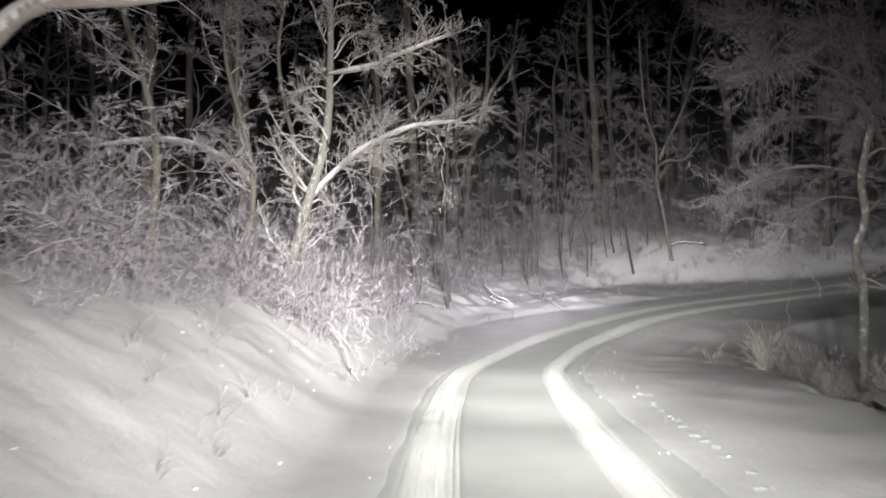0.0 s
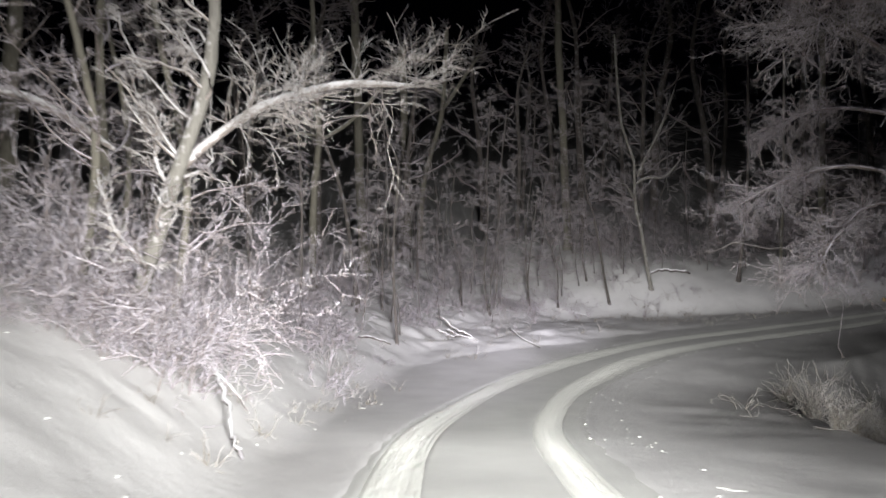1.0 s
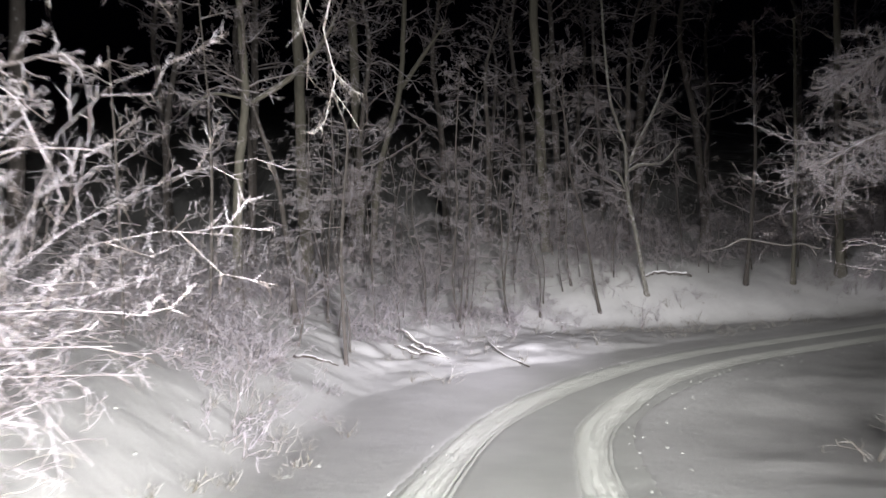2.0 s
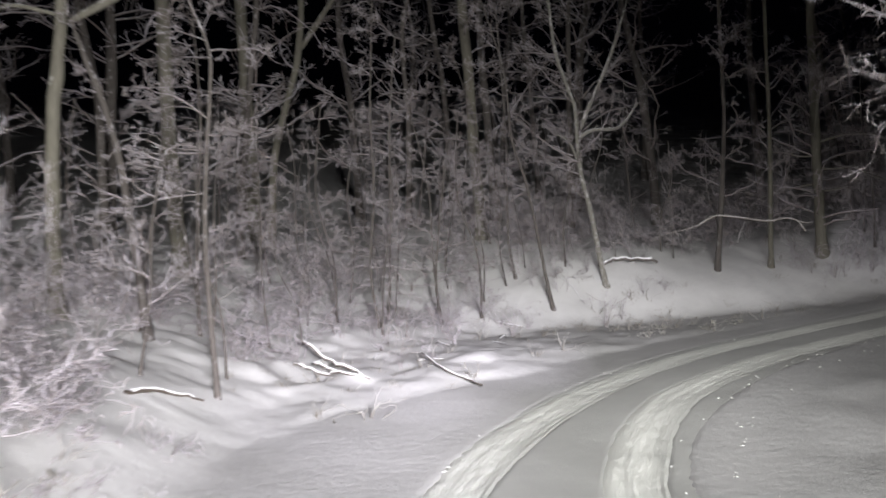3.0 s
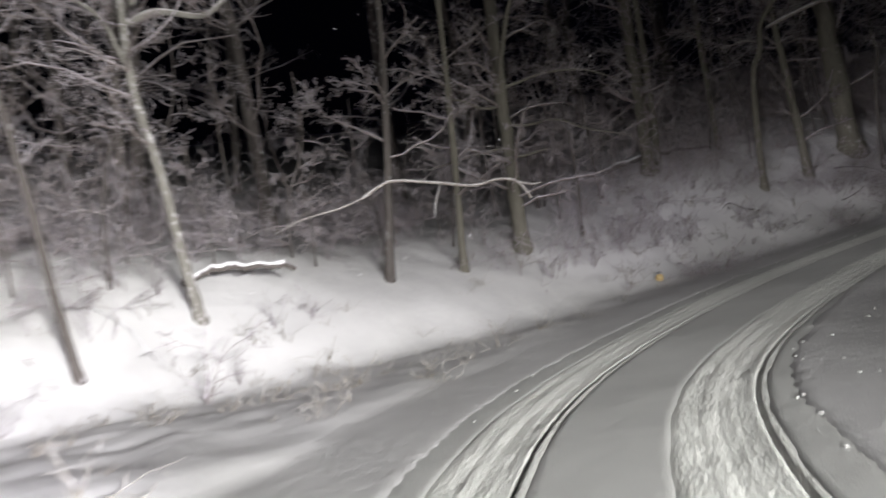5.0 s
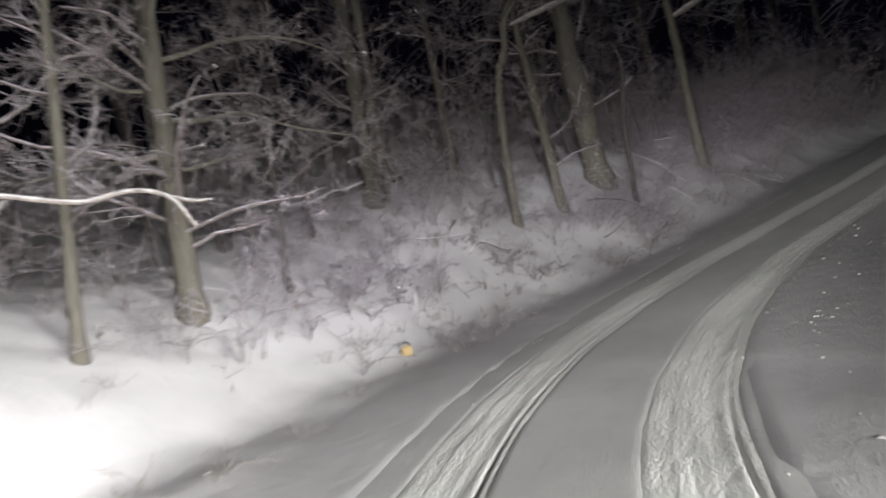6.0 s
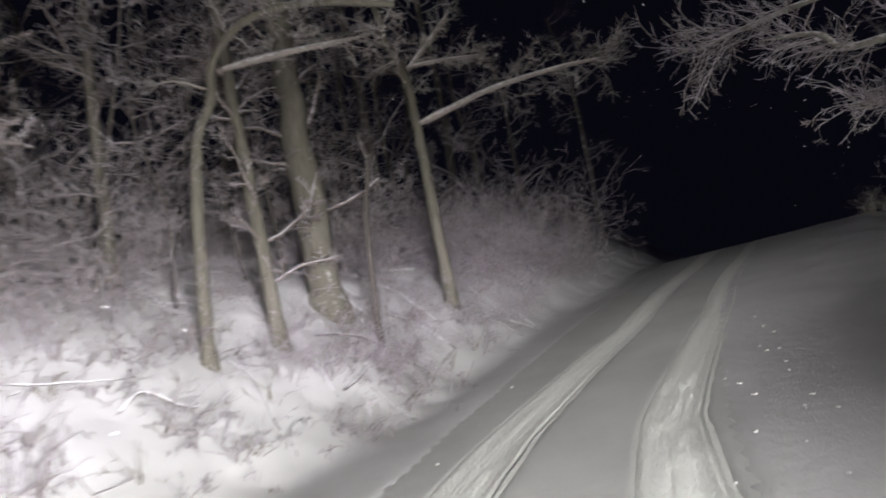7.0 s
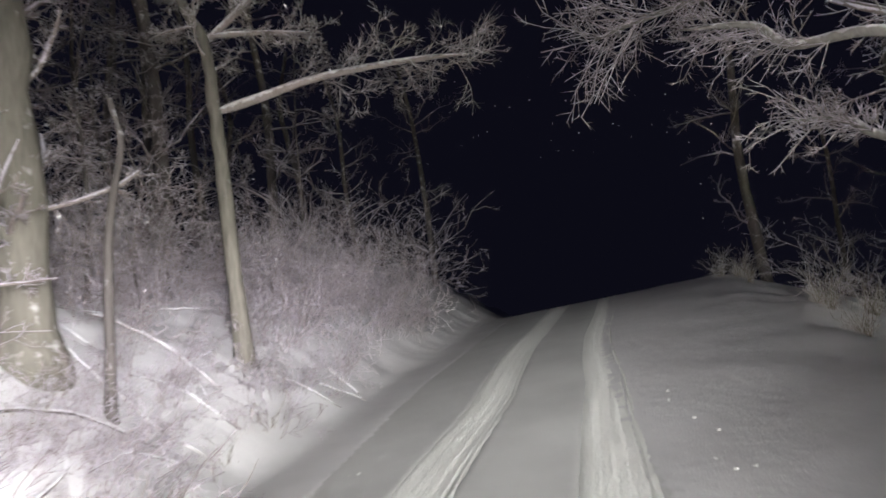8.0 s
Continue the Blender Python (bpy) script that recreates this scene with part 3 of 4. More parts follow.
tree_thing("tree", "tall straight trunk with grey bark", "tree", [g(8.7, 39.5), (8.6, 39.5, 3.3), (8.4, 39.6, 10.4), (8.4, 39.6, 13)], 0.22, 0.16, 20, n=6, u0=0.5, reach=0.2, bark=BARK_PALE, sides=10)
tree_thing("tree", "crooked tree bending over the bank", "tree", [g(11.35, 35.5), (11.2, 35.5, -0.3), (11.0, 35.6, 1.2), (10.78, 35.67, 2.4), (10.74, 35.68, 3.5), (10.7, 35.7, 4.5), (10.26, 35.8, 6.0), (10.1, 35.85, 7.8), (10.0, 35.9, 10)], 0.095, 0.045, 21,
           limbs=[([(10.75, 35.68, 3.4), (11.24, 35.54, 3.66), (12.0, 35.33, 3.7), (12.64, 35.17, 4.46)], 0.07, 0.03), ([(10.85, 35.6, 3.7), (11.1, 35.57, 4.3), (11.87, 35.37, 5.92), (12.48, 35.21, 7.67)], 0.08, 0.04),
                  ([(10.75, 35.65, 2.6), (10.3, 35.4, 3.3), (9.7, 35.2, 3.5)], 0.05, 0.02)], n=22, u0=0.22, reach=0.2, lift=0.0, twigs=6, fine=3, bark=GREY)
SLENDER = "slender forest tree with frosted boughs spreading level"
for k, (pts, r) in enumerate((([g(3.95, 33.8), (3.8, 33.85, -0.35), (3.98, 33.8, 1.86), (3.98, 33.8, 3.8), (4.17, 33.75, 6.8)], 0.05),
                              ([g(4.4, 34.95), (4.5, 34.92, -0.38), (4.61, 34.89, 2.0), (4.71, 34.87, 4.0), (4.97, 34.8, 6.3)], 0.045),
                              ([g(5.9, 34.9), (5.8, 34.93, -0.8), (5.95, 34.88, 0.7), (6.2, 34.8, 2.5)], 0.05),
                              ([g(9.3, 34.9), (9.1, 34.96, -0.5), (8.75, 35.05, 1.9), (8.4, 35.15, 3.26), (8.24, 35.18, 5.4), (7.7, 35.3, 7.5)], 0.06),
                              ([g(8.72, 36.36), (8.57, 36.4, 0.47), (8.65, 36.38, 3.5), (8.6, 36.4, 6.2), (8.5, 36.4, 8.5)], 0.05),
                              ([g(0.19, 27.44), (0.11, 27.46, 0.1), (0.17, 27.44, 1.48), (0.3, 27.41, 2.87), (0.29, 27.41, 3.5), (0.0, 27.5, 4.4), (-0.2, 27.5, 6)], 0.05))):
    tree_thing("tree", SLENDER, "tree", pts, r, 0.02, 300 + k, n=22 if k != 5 else 14, u0=0.22, reach=0.62 if k == 2 else 0.24, lift=0.0, twigs=6, fine=3, near=True, wob=0.22, spread=74, sides=6, coat=TWIG, twig_size=0.007)
SLIM = "slim straight trunk on the snowy bank"
tree_thing("tree", SLIM, "tree", [g(15.2, 35.3), (15.4, 35.1, 1.7), (15.55, 35, 4.3), (15.6, 35, 9)], 0.085, 0.05, 22, n=18, u0=0.2, reach=0.2, lift=-0.05, twigs=6, fine=4, near=True)
tree_thing("tree", SLIM, "tree", [g(16.8, 34.8), (16.87, 34.7, 1.5), (16.95, 34.65, 4.0), (17, 34.6, 9)], 0.085, 0.05, 23, n=18, u0=0.18, reach=0.2, lift=-0.05, twigs=6, fine=4, near=True, bark=BARK_PALE)
tree_thing("tree", "stout trunk with a low branch bowed under snow", "tree", [g(18.6, 34.6), (18.6, 34.6, 1.4), (18.62, 34.58, 3.9), (18.7, 34.5, 10)], 0.18, 0.12, 24,
           limbs=[([(18.5, 34.5, 3.2), (17.9, 33.6, 4.3), (17.2, 32.6, 4.6), (16.6, 31.9, 4.5)], 0.06, 0.02), ([(18.6, 34.6, 3.0), (18.89, 34.21, 3.11), (18.95, 33.57, 3.12), (19.06, 32.75, 2.94), (19.09, 31.98, 2.5)], 0.04, 0.014), ([(18.6, 34.6, 2.2), (18.89, 34.21, 2.12), (18.98, 33.52, 2.07), (19.03, 32.81, 1.69), (19.13, 31.89, 1.33)], 0.04, 0.014), ([(18.6, 34.6, 2.6), (18.3, 34.96, 2.65), (17.77, 35.08, 2.8), (17.11, 35.29, 2.85)], 0.04, 0.014), ([(18.6, 34.6, 1.7), (18.16, 35.13, 1.64), (17.5, 35.35, 1.47), (16.88, 35.51, 1.31)], 0.04, 0.014), ([(18.6, 34.6, 1.6), (18.74, 34.42, 1.45), (18.8, 33.8, 1.47), (18.7, 33.37, 1.39)], 0.04, 0.014)], n=24, u0=0.12, reach=0.21, lift=-0.08, bow=-0.02, twigs=6, fine=4, near=True, bark=BARK_PALE)
for k, (x, y, h) in enumerate(((21.8, 34.3, 4.6), (20.9, 35.6, 4.0), (22.6, 35.4, 4.4), (20.2, 36.4, 5.0))):
    tree_thing("tree", "slender tree with frosted boughs spreading low", "tree", [g(x, y), g(x - 0.1, y + 0.05, h * 0.3), g(x + 0.05, y + 0.2, h * 0.65), g(x - 0.2, y + 0.3, h)], 0.05, 0.02, 170 + k, n=20, u0=0.1, reach=0.3, lift=0.0, twigs=6, fine=4, near=True, wob=0.22)
tree_thing("fallen_branch", "snow-covered branch caught across slim trunks, tip hooked down", "branch", [(14.2, 34.65, 0.55), (14.4, 34.45, 0.70), (14.6, 34.2, 0.77), (15.1, 33.6, 0.62), (15.5, 33.2, 0.5), (15.8, 32.85, 0.55), (16.0, 32.6, 0.45), (16.13, 32.45, 0.14)], 0.03, 0.022, 25,
           limbs=[([(16.0, 32.6, 0.46), (16.12, 32.42, 0.38), (16.25, 32.28, 0.38)], 0.022, 0.012), ([(15.1, 33.6, 0.58), (14.7, 33.4, 0.25), (14.5, 33.3, -0.1)], 0.02, 0.01), ([(14.3, 34.5, 0.6), (13.9, 34.9, 0.42), (13.4, 35.4, 0.3), (13.0, 35.7, 0.1)], 0.016, 0.008)], n=0, sink=0.0, bare=True, bark=RIME, coat=RIME)
tree_thing("tree", "double trunk with pale mossy bark", "tree", [g(23.2, 33.6), (23.2, 33.58, 3.1), (23.2, 33.6, 5.2), (23.1, 33.6, 10)], 0.2, 0.13, 26, limbs=[([(23.3, 33.4, 0.9), (23.25, 33.3, 3), (23.0, 33.2, 6), (22.8, 33.2, 9)], 0.1, 0.07)], n=20, u0=0.1, reach=0.13, twigs=6, fine=3, bark=BARK_PALE)
tree_thing("tree", "kinked tree arching over into a bow", "tree", [g(23.9, 31.1), (23.91, 31.03, 2.0), (23.94, 30.91, 3.05), (23.97, 30.72, 3.45), (23.99, 30.57, 4.15), (24.05, 30.0, 4.7), (24.07, 29.14, 4.8), (24.0, 28.1, 4.6)], 0.085, 0.05, 27,
           limbs=[([(24.0, 30.5, 3.95), (24.07, 29.7, 4.11), (24.03, 28.5, 4.2)], 0.06, 0.03)], n=14, u0=0.4, reach=0.16, lift=-0.1, bow=-0.05, twigs=6, fine=3, bark=BARK_PALE, coat=RIME)
tree_thing("tree", "leaning trunk with pale bark", "tree", [g(24.9, 30.35), (24.9, 30.5, 3.2), (24.88, 30.57, 4.7), (24.9, 30.7, 9)], 0.1, 0.07, 28, n=24, u0=0.06, reach=0.14, twigs=6, fine=4, bark=BARK_PALE)
tree_thing("tree", "thick old trunk with pale rough bark", "tree", [g(26.5, 29.7), (26.5, 29.77, 3.0), (26.5, 29.8, 6.1), (26.4, 29.8, 11)], 0.27, 0.2, 29, n=18, u0=0.1, reach=0.12, twigs=6, fine=3, bark=BARK_PALE, sides=12)
tree_thing("tree", "slim trunk with pale bark", "tree", [g(24.9, 32.4), (24.88, 32.44, 4.0), (24.87, 32.44, 5.8), (24.8, 32.4, 10)], 0.1, 0.06, 30, n=18, u0=0.1, reach=0.16, twigs=5, fine=3, bark=BARK_PALE)
tree_thing("tree", "pale trunk with frosted limbs reaching over the road", "tree", [g(28.6, 27.45), (28.6, 27.47, 2.85), (28.6, 27.49, 4.75), (28.62, 27.55, 5.8), (28.65, 27.8, 6.6), (28.7, 28, 9)], 0.125, 0.07, 31,
           limbs=[([(28.6, 27.47, 4.6), (28.5, 26.8, 4.8), (28.3, 25.95, 5.02), (27.9, 24.7, 5.1), (27.45, 23.7, 5.0)], 0.085, 0.035),
                  ([(28.6, 27.49, 5.85), (28.49, 26.75, 5.87), (28.3, 25.9, 5.8)], 0.06, 0.02), ([(28.6, 27.46, 5.8), (28.54, 27.05, 6.2), (28.4, 26.4, 6.9)], 0.07, 0.04)],
           n=12, u0=0.45, reach=0.2, twigs=8, fine=6, near=True, bark=BARK_PALE, coat=RIME, bow=-0.06)
tree_thing("dead_stick", "short bent dead stem standing in the brush", "branch", [g(26.2, 29.0), (26.2, 28.9, 2.15), (26.2, 28.72, 3.1), (26.2, 28.8, 3.65)], 0.055, 0.03, 32, n=0)
# inside of the bend
tree_thing("tree", "leaning tree with drooping frosted boughs over the roadside", "tree", [g(13.4, 19.6), (13.2, 20.0, 0.5), (12.5, 20.4, 3.5), (12.0, 20.5, 6.5), (11.7, 20.4, 9)], 0.17, 0.09, 33,
           limbs=[([(12.5, 20.4, 3.4), (11.2, 21.0, 3.9), (10.4, 21.8, 4.0), (9.8, 22.6, 3.6)], 0.06, 0.02), ([(12.9, 20.2, 1.9), (10.6, 20.5, 2.5), (9.2, 21.0, 2.2), (8.2, 21.4, 1.6)], 0.06, 0.02),
                  ([(12.4, 20.4, 4.4), (10.2, 19.5, 5.2), (8.6, 18.2, 5.2), (7.8, 17.2, 4.7)], 0.07, 0.02), ([(12.2, 20.4, 5.2), (10.2, 20.0, 6.2), (8.8, 19.6, 6.5), (7.6, 19.2, 6.2)], 0.07, 0.02),
                  ([(13.0, 20.1, 1.2), (10.6, 19.6, 1.6), (9.2, 18.9, 0.9), (8.6, 18.6, 0.2)], 0.05, 0.015), ([(12.4, 20.3, 3.8), (10.6, 19.0, 4.2), (9.9, 17.3, 3.9), (9.6, 15.9, 3.2)], 0.06, 0.02),
                  ([(12.4, 20.4, 4.6), (10.8, 18.6, 5.4), (9.6, 17.0, 5.5), (8.8, 15.8, 5.0)], 0.06, 0.02)],
           n=14, u0=0.35, reach=0.3, twigs=9, fine=4, near=True, bow=-0.05, bark=BARK, coat=TWIG, dense=60, wob=0.2)
tree_thing("dead_tree", "crooked broken dead trunk beside the reeds", "tree", [g(9.25, 15.75), (9.3, 15.8, -0.6), (9.12, 15.8, 0.3), (9.3, 15.75, 1.1), (9.2, 15.75, 2.0), (9.4, 15.7, 3.1)], 0.11, 0.075, 34,
           limbs=[([(9.25, 15.7, 2.4), (9.5, 15.5, 2.6), (9.9, 15.3, 2.5)], 0.04, 0.02), ([g(9.2, 15.2, 0.1), g(9.35, 15.1, 0.42), g(9.6, 15.0, 0.42), g(9.9, 14.9, -0.05)], 0.05, 0.045)], n=2, u0=0.6, reach=0.2, bark=GREY, coat=GREY)
tree_thing("tree", "roadside tree with low frosted limbs", "tree", [g(22.3, 20.6), (22.2, 21.0, 1.5), (22.2, 21.4, 3.5), (22.0, 21.6, 6.5)], 0.16, 0.09, 35,
           limbs=[([(22.2, 21.3, 2.2), (22.68, 21.94, 2.6), (23.24, 22.35, 2.75), (23.45, 22.53, 3.1), (24.0, 23.0, 3.35)], 0.07, 0.03), ([(22.2, 21.2, 1.2), (22.9, 21.87, 1.6), (23.14, 22.03, 1.88), (23.5, 22.32, 2.05)], 0.06, 0.03),
                  ([(22.1, 21.5, 3.4), (23.3, 22.3, 3.6), (24.3, 23.2, 3.65), (24.7, 23.6, 3.6)], 0.06, 0.02)], n=12, u0=0.3, reach=0.3, twigs=7, fine=3, bow=-0.06, bark=GREY, dense=34)

# ---- woods ----
KEEP = [(15.2, 35.3, 0.6), (16.8, 34.8, 0.6), (18.6, 34.6, 0.8), (23.2, 33.6, 0.7), (26.5, 29.7, 0.8), (28.6, 27.45, 0.6), (11.05, 35.1, 0.6), (-1.1, 36.4, 0.8)]


def sapling(seed, height, lean, reach=0.27, n=13, fine=2, low=0.16):
    rng = random.Random(seed)
    pts = [(0, 0, 0), (rng.uniform(-0.15, 0.15) + lean * 0.2, rng.uniform(-0.15, 0.15), height * 0.3), (lean * 0.6 + rng.uniform(-0.25, 0.25), rng.uniform(-0.25, 0.25), height * 0.62), (lean, rng.uniform(-0.3, 0.3), height)]
    return tree_thing("sapling", "slender frosted sapling standing in deep snow", "tree", pts, 0.033 * height / 5, 0.012, seed, n=n, u0=low, reach=reach, lift=0.0, bow=0.015, twigs=4, fine=fine,
                      sides=5, group="saplings round the bend", coat=TWIG, twig_size=0.0075, spread=74, wob=0.2)


def tall(seed, height, r):
    rng = random.Random(seed)
    pts = [(0, 0, 0), (rng.uniform(-0.3, 0.3), rng.uniform(-0.3, 0.3), height * 0.4), (rng.uniform(-0.6, 0.6), rng.uniform(-0.6, 0.6), height * 0.75), (rng.uniform(-0.8, 0.8), rng.uniform(-0.8, 0.8), height)]
    return tree_thing("tree", "tall bare forest tree in the dark behind", "tree", pts, r, r * 0.4, seed, n=22, u0=0.12, reach=0.24, lift=0.02, twigs=4, fine=1, sides=7, group="forest trees", twig_size=0.0105, spread=72, wob=0.2, boughs=6)


saplings = [sapling(40 + k, h, l) for k, (h, l) in enumerate(((6.0, 0.3), (5.0, -0.5), (4.2, 0.5), (6.6, -0.3), (3.4, 0.2)))]
fixed = [(0.0, 29.5), (3.0, 35.2), (2.1, 33.8), (1.1, 31.5), (1.85, 32.0), (0.3, 28.6), (7.4, 35.6), (12.2, 36.4), (20.0, 33.9), (-0.3, 31.0), (17.6, 35.7), (19.4, 35.3), (20.4, 34.7), (16.0, 36.2), (18.1, 36.5), (21.0, 35.5), (14.2, 36.2)]
place(saplings, fixed + spots(46, 37, 50, -15, -7.5, 3, 1.0, KEEP) + spots(16, 14, 38, -12, -5.2, 4, 0.9) + spots(12, 54, 70, -12, -4.5, 5, 1.0, KEEP) + spots(14, 55, 63, -7.5, -4.6, 51, 0.7, KEEP), 7, 0.7, 1.2, 6)
talls = [tall(60 + k, h, r) for k, (h, r) in enumerate(((12, 0.16), (13, 0.22), (11, 0.13), (14, 0.19)))]
place(talls, spots(34, 24, 66, -28, -13, 8, 2.0, KEEP) + [(10.2, 42.2), (13.0, 41.4), (14.6, 44.0), (9.4, 45.5), (17.0, 41.6), (6.6, 42.0)] + spots(12, 20, 40, 8.5, 18, 9, 1.5) + spots(12, 58, 84, -18, -6, 10, 1.8, KEEP) + spots(8, 62, 90, 6.5, 16, 11, 1.8) + spots(6, 8, 24, -18, -8, 12, 2.0), 13, 0.8, 1.15, 4)
bushes = [shrub_thing("shrub", "dense frosted shrub bent under snow", h, n, 70 + k, 0.8, 0.09, 8, 4, 0.0062) for k, (h, n) in enumerate(((2.2, 18), (1.8, 20), (2.6, 16), (1.5, 20)))]
place(bushes, [(-2.9, 13.0), (-3.4, 12.4), (-2.8, 14.6), (-2.7, 15.6), (-3.4, 14.0), (-3.1, 12.7), (-3.5, 13.1), (-3.8, 12.0), (-3.0, 16.4), (-4.2, 13.4)], 18, 0.6, 1.0, 8)
place(bushes, [(25.5, 29.0), (26.0, 28.6), (25.8, 29.4), (26.9, 28.5), (26.6, 29.1), (24.8, 29.7), (24.2, 30.3), (27.6, 27.6), (28.0, 27.2)], 21, 0.35, 0.6, 8)
place(bushes, [(-2.75, 13.2), (-2.5, 13.6), (-3.0, 13.3), (-2.9, 14.3)], 20, 1.0, 1.25, 8)
place(bushes, spots(58, 15, 35, -9, -4.4, 14, 0.5) + spots(8, 35, 38, -10, -6.8, 48, 0.6) + spots(16, 61, 69, -6, -2.7, 47, 0.5, KEEP) + spots(26, 40, 52, -15, -9, 15, 0.8, KEEP) + spots(40, 54, 74, -8, -3.4, 16, 0.55, KEEP) + spots(12, 20, 38, 6.2, 10, 17, 0.8) + spots(5, 62, 80, 6.0, 10, 18, 0.8), 19, 0.6, 1.25, 10)
brush = [shrub_thing("brush", "tangle of snowy twigs and dead stalks", h, n, 80 + k, 1.1, 0.14, 5, 3, 0.006) for k, (h, n) in enumerate(((0.8, 16), (0.6, 18), (1.1, 14)))]
place(brush, spots(45, 18, 35, -6.5, -3.6, 20, 0.4) + spots(30, 40, 54, -13, -7.8, 21, 0.55) + spots(125, 52, 68, -6.5, -2.5, 22, 0.27), 23, 0.45, 1.25, 10)
stalks = [shrub_thing("stalk_clump", "slim frosted stalks standing upright in the snow", h, n, 140 + k, 0.22, 0.02, 4, 2, 0.009, group="stalks on the banks") for k, (h, n) in enumerate(((1.8, 6), (1.3, 8), (2.3, 5)))]
place(stalks, [(20.5, 33.5), (19.8, 32.9), (18.8, 33.5), (21.8, 34.3), (23.2, 32.7), (22.2, 33.0), (20.9, 34.4), (21.2, 33.0)] + spots(34, 50, 60, -6.8, -3.3, 52, 0.5, KEEP) + spots(26, 38, 50, -9.0, -5.0, 53, 0.5, KEEP), 54, 0.55, 1.05, 8)
thickets = [shrub_thing("thicket", "thin frosted stems, bare below and twiggy above", h, n, 320 + k, 0.38, 0.03, 9, 3, 0.009, bare=0.38) for k, (h, n) in enumerate(((2.4, 8), (3.0, 7), (2.0, 9)))]
place(thickets, spots(44, 36, 49, -13, -7.2, 321, 0.7, KEEP) + spots(70, 49, 64, -10, -4.6, 322, 0.5, KEEP) + spots(22, 61, 70, -6.0, -2.8, 324, 0.5, KEEP), 323, 0.7, 1.15, 7)
weeds = [shrub_thing("dry_weed", "few dry stalks poking out of the snow", h, n, 130 + k, 0.35, 0.05, 2, 0, 0.007, STRAW, "weeds", "weeds on the banks") for k, (h, n) in enumerate(((0.6, 9), (0.45, 12), (0.9, 7)))]
place(weeds, [(12.3, 33.8), (12.5, 33.9), (12.2, 34.0), (19.6, 33.6), (19.9, 33.2), (20.3, 33.4), (19.4, 32.6), (20.0, 32.6), (22.2, 32.4), (22.4, 32.3)] + spots(100, 44, 62, -6.5, -2.5, 41, 0.3) + spots(55, 37, 47, -7.5, -3.3, 42, 0.35) + spots(48, 17, 34, -5.2, -2.7, 43, 0.35) + [(6.4, 17.0), (6.8, 18.2)], 45, 0.4, 1.0, 12)
reeds = [shrub_thing("reed_clump", "clump of dry reeds dusted with frost", h, n, 90 + k, 0.22, 0.05, 2, 0, 0.009, STRAW, "reeds", "reeds at the road's edge") for k, (h, n) in enumerate(((1.5, 40), (1.2, 44)))]
place(reeds, spots(44, 18, 34, 5.0, 7.6, 24, 0.4) + spots(9, 57, 76, 4.1, 5.4, 25, 0.6), 26, 0.45, 0.9, 6)


# ---- logs and fallen wood ----
def log_thing(label, points, r0, r1, seed, snow=0.9, bark=None, ends=None, name="log"):
    rng = np.random.default_rng(seed)
    base = np.array(points[0], float)
    top = new(name)
    top.location = base
    line = spine(np.array(points) - base, 5)
    line[1:-1] += rng.normal(size=(len(line) - 2, 3)) * r0 * (0.1 if ends else 0.45)
    radius = np.linspace(r0, r1, len(line)) * (1 + 0.15 * rng.uniform(-1, 1, len(line)))
    wood = part("wood", Geo().tubes(line, radius, 9), bark or BARK, top)
    if snow:
        inner = slice(1, -1) if len(line) > 4 else slice(None)
        part("snow", Geo().tubes(line[inner] + [0, 0, r0 * 0.7], radius[inner] * snow * (1 + 0.2 * rng.uniform(-1, 1, len(line[inner]))), 8), CAP, top, "cap of fresh snow")
    if ends:
        d = line[0] - line[1]
        d /= np.linalg.norm(d)
        part("cut_end", Geo().tubes(np.stack([line[0] - d * 0.02, line[0] + d * 0.003, line[0] + d * 0.004]), np.array([r0 * 0.99, r0 * 0.99, 0.001]), 14), ends, top, "sawn orange-yellow end grain")
    return tagged(top, label, "log" if name == "log" else "branch")


BARE = bark_mat("bare_wood", (0.07, 0.055, 0.045), (0.20, 0.165, 0.13), (0.6, 0.6, 0.6), -0.12, 10.0)
ROTTED = bark_mat("dark_wet_wood", (0.05, 0.04, 0.035), (0.13, 0.11, 0.09), (0.6, 0.6, 0.6), -0.16, 8.0)
SAWN = bark_mat("sawn_wood", (0.60, 0.44, 0.20), (0.80, 0.64, 0.34), (0.8, 0.7, 0.5), -0.3, 20.0)


def on(x, y, up):
    return (x, y, ground_at(x, y) + up)


log_thing("fallen log under a cap of snow on the bank", [(11.45, 36.1, -0.58), (11.8, 35.9, -0.45), (12.2, 35.7, -0.41), (13.0, 35.2, -0.56)], 0.06, 0.045, 101)
log_thing("long thin fallen log dusted with snow", [on(21.7, 35.0, 0.3), on(22.8, 34.3, 0.3), on(24.0, 33.4, 0.1), on(25.0, 32.7, -0.05)], 0.07, 0.06, 102, 0.8)
log_thing("short sawn log in the snow with a bare cut end", [on(19.5, 31.98, 0.07), (19.75, 32.1, ground_at(19.5, 31.98) + 0.05), (20.1, 32.25, ground_at(19.5, 31.98) + 0.02)], 0.085, 0.08, 103, 1.0, ends=SAWN)
log_thing("half-buried bent log under snow", [on(22.4, 31.75, -0.02), on(22.7, 31.55, 0.1), on(22.9, 31.2, 0.04), on(23.3, 31.0, -0.02)], 0.018, 0.014, 104, 1.1)
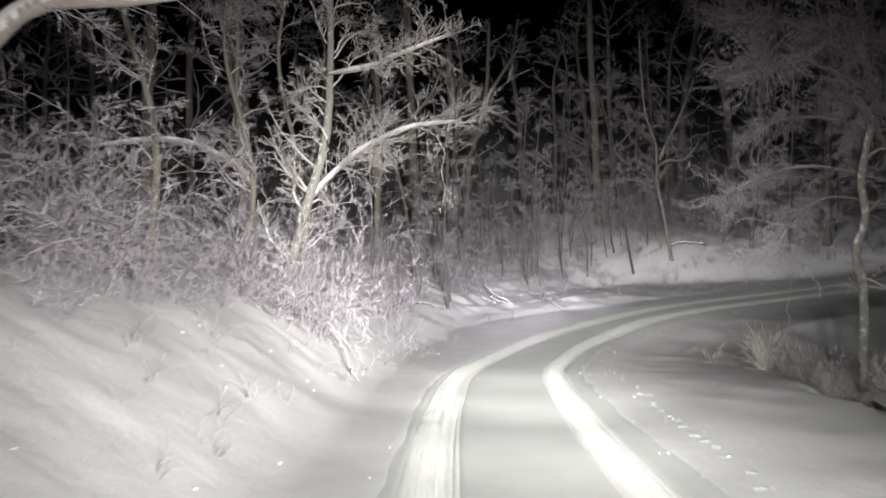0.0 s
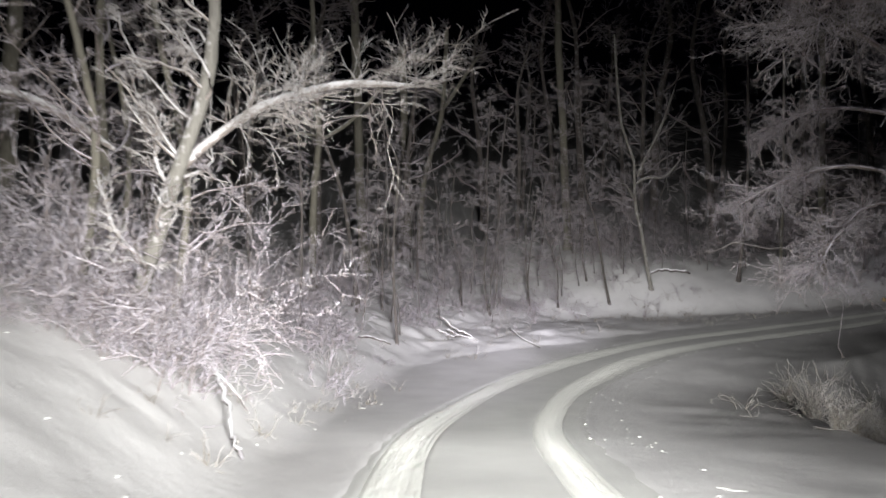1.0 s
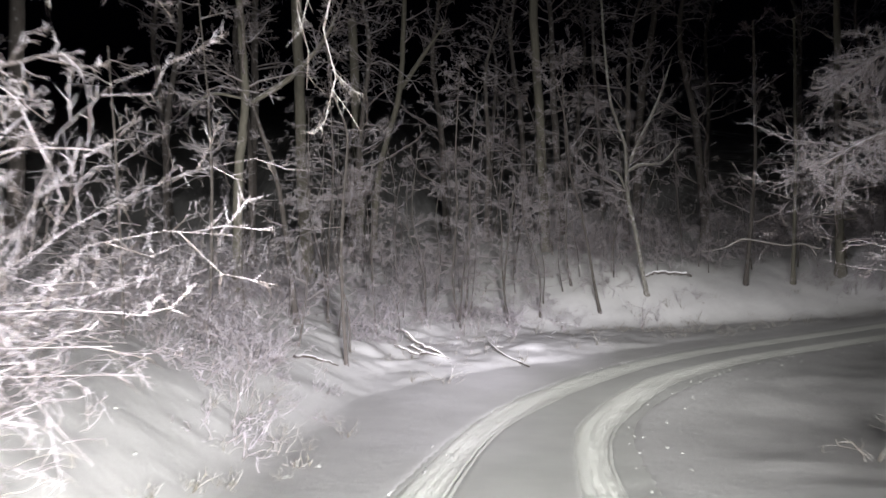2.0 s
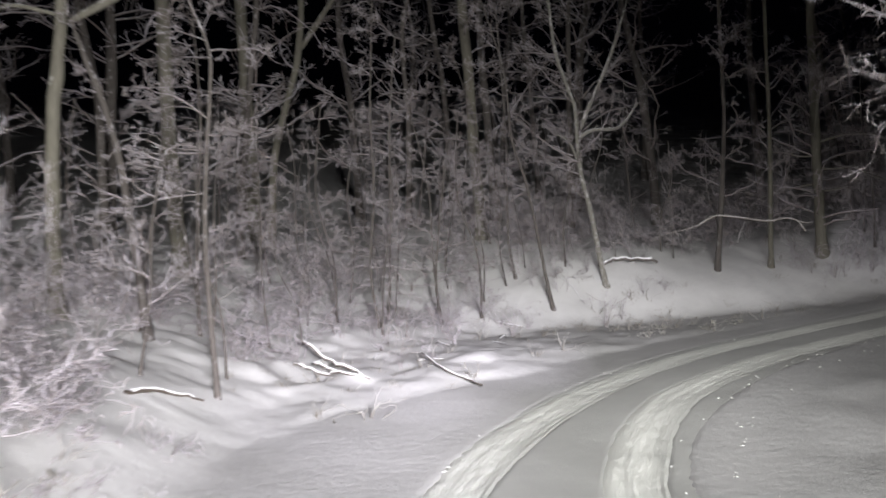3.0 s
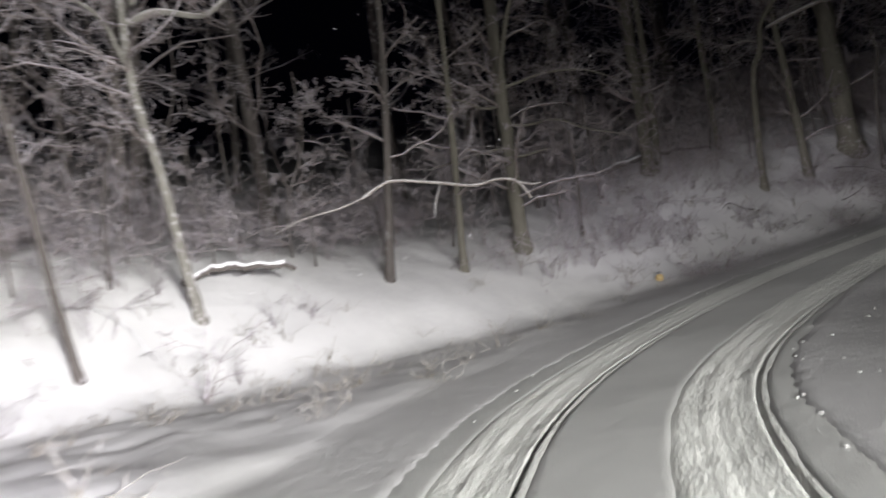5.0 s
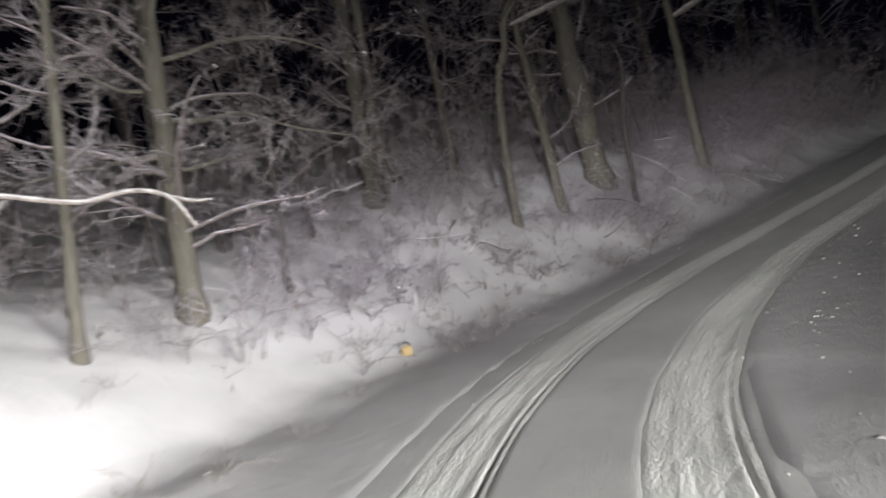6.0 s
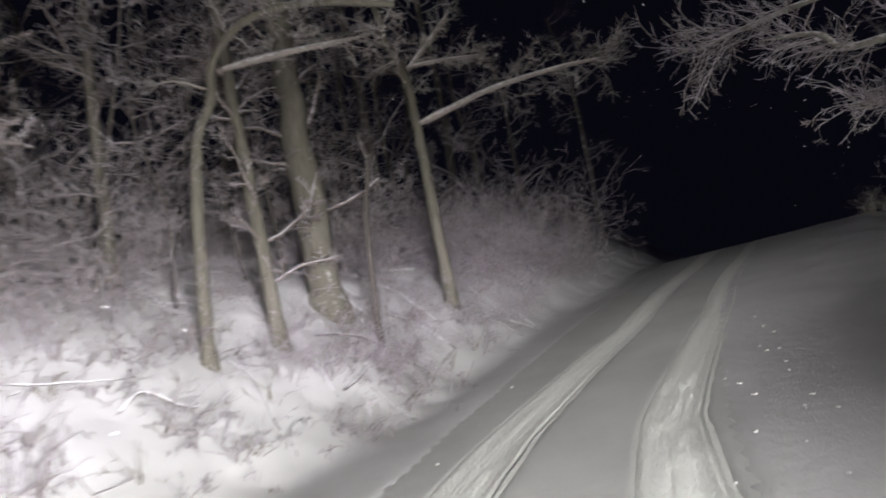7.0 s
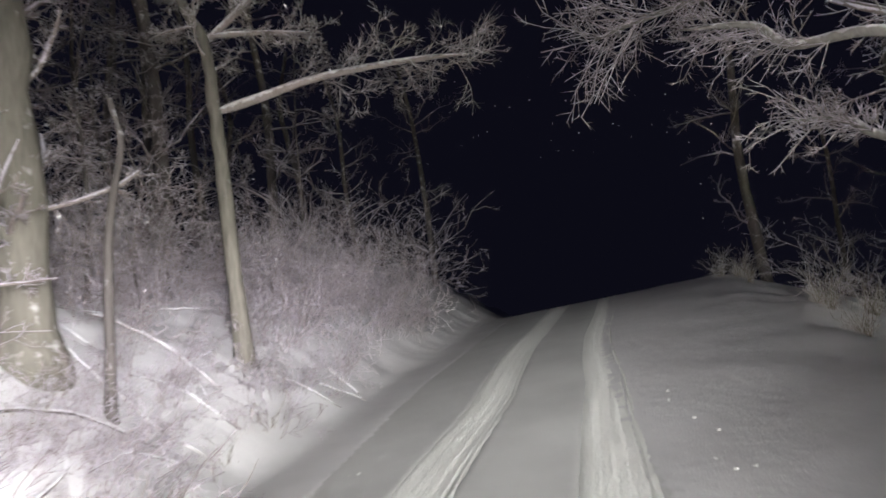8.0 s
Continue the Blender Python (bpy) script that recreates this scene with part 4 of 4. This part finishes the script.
for k, pts in enumerate(([(1.55, 30.2, 0.06), (2.1, 29.9, 0.03), (2.4, 29.6, 0.04), (2.95, 29.2, 0.02)], [(1.75, 30.1, 0.62), (2.2, 29.8, 0.34), (2.65, 29.45, 0.10), (2.85, 29.3, 0.0)], [(1.95, 29.9, 0.25), (2.2, 29.8, 0.16), (2.4, 29.75, 0.02)],
                         [(4.25, 30.3, 0.25), (4.4, 29.2, 0.08), (4.85, 28.0, 0.05)], [(-0.95, 26.0, 0.05), (-0.55, 26.55, 0.07), (0.0, 27.05, 0.04)], [(4.4, 33.0, 0.9), (4.0, 32.6, 0.5), (3.9, 32.4, 0.0)],
                         [(25.3, 29.9, 0.1), (25.8, 29.3, 0.14), (26.0, 28.6, 0.05)], [(24.4, 29.6, 0.1), (25.0, 29.3, 0.1), (25.6, 29.3, 0.12)], 
                         [(-2.95, 14.9, 0.12), (-2.55, 14.7, 0.28), (-2.05, 13.8, 0.2), (-1.8, 13.0, 0.12), (-1.55, 12.4, 0.02)], [(-2.3, 14.2, 0.2), (-2.05, 14.0, 0.3), (-1.8, 14.1, 0.1)])):
    log_thing("bare fallen branch lying on the snow" if k == 5 else "fallen branch with snow lying along it", [on(*p) for p in pts], (0.030, 0.034, 0.026, 0.024, 0.040, 0.012)[k] if k < 6 else 0.036 if k == 8 else 0.02, 0.018 if k < 5 or k == 8 else 0.009, 110 + k, 0.0 if k == 5 else 0.95, BARE if k == 5 else ROTTED if k < 5 else None, name="fallen_branch")

for k, pts in enumerate(([(28.2, 29.3, 0.1), (27.9, 28.9, 0.16), (27.75, 28.4, 0.12), (27.55, 27.85, 0.03)], [(27.95, 28.5, 0.12), (27.75, 28.3, 0.1), (27.6, 28.1, 0.02)], [(27.0, 29.6, 0.08), (26.6, 29.2, 0.12), (26.3, 28.6, 0.07), (26.3, 28.1, 0.02)])):
    log_thing("frosted fallen branch propped on the brush", [on(*p) for p in pts], 0.013, 0.007, 330 + k, 1.1, RIME, name="fallen_branch")
twig_rng = random.Random(77)
for k, (x, y) in enumerate(spots(34, 53.5, 64, -5.8, -2.5, 61, 0.35, KEEP) + spots(8, 39, 46, -7.5, -5, 62, 0.8)):
    a, far = twig_rng.uniform(0, 6.28), twig_rng.uniform(0.25, 0.6)
    dx, dy = math.cos(a) * far, math.sin(a) * far
    log_thing("thin fallen branch with snow lying along it", [on(x - dx, y - dy, 0.0), on(x + dy * 0.2, y - dx * 0.2, twig_rng.uniform(0.03, 0.1)), on(x + dx, y + dy, twig_rng.uniform(0.0, 0.08))], 0.010, 0.005, 200 + k, 1.4, name="fallen_branch")

# snow that fell from twigs and was thrown up by wheels
rng = np.random.default_rng(5)
clods = Geo()
for _ in range(260):
    s = rng.uniform(12, 60)
    side = rng.choice([-1.28, 1.32, 1.9], p=[0.35, 0.3, 0.35]) + rng.normal() * 0.1
    i = int(np.searchsorted(LINE_S, s))
    x, y = LINE[i, 0] + TANGENT[i, 1] * side, LINE[i, 1] - TANGENT[i, 0] * side
    r = rng.uniform(0.006, 0.018)
    clods.lump((x, y, ground_at(x, y)), (r * 1.8, r * 1.4, r * 0.6), rng, 5, 6, rng.uniform(0, 3))
for _ in range(45):     # crumbs on the bank
    s, side = rng.uniform(16, 31), -2.3 - 2.6 * rng.random()
    i = int(np.searchsorted(LINE_S, s))
    x, y = LINE[i, 0] + TANGENT[i, 1] * side, LINE[i, 1] - TANGENT[i, 0] * side
    r = rng.uniform(0.012, 0.03)
    clods.lump((x, y, ground_at(x, y)), (r * 1.6, r * 1.2, r * 0.4), rng, 5, 7, rng.uniform(0, 3))
for k in range(22):     # a row of larger clods beside the right-hand rut
    s = 14.6 + k * 0.40 + rng.normal() * 0.12
    side = 1.62 + 0.02 * k + rng.normal() * 0.04
    i = int(np.searchsorted(LINE_S, s))
    x, y = LINE[i, 0] + TANGENT[i, 1] * side, LINE[i, 1] - TANGENT[i, 0] * side
    clods.lump((x, y, ground_at(x, y) - 0.002), (rng.uniform(0.05, 0.12), rng.uniform(0.03, 0.05), 0.010), rng, 6, 9, rng.normal() * 0.4)
tagged(new("snow_clods", clods.mesh("snow_clods", PACKED)), "small clods of snow scattered beside the ruts", "snow", kind="stuff")
flakes = Geo()
for _ in range(650):
    s, side, up = rng.uniform(44, 66), rng.uniform(-3.5, 4.5), rng.uniform(1.2, 6.0)
    i = int(np.searchsorted(LINE_S, s))
    r = rng.uniform(0.004, 0.008)
    if side < 2.6 and up < 3.0 and side > -0.8:
        continue
    flakes.lump((LINE[i, 0] + TANGENT[i, 1] * side, LINE[i, 1] - TANGENT[i, 0] * side, LINE[i, 2] + up), (r, r, r), rng, 4, 5)
tagged(new("falling_snow", flakes.mesh("falling_snow", CAP)), "sparse snowflakes falling through the air", "snow", kind="stuff")
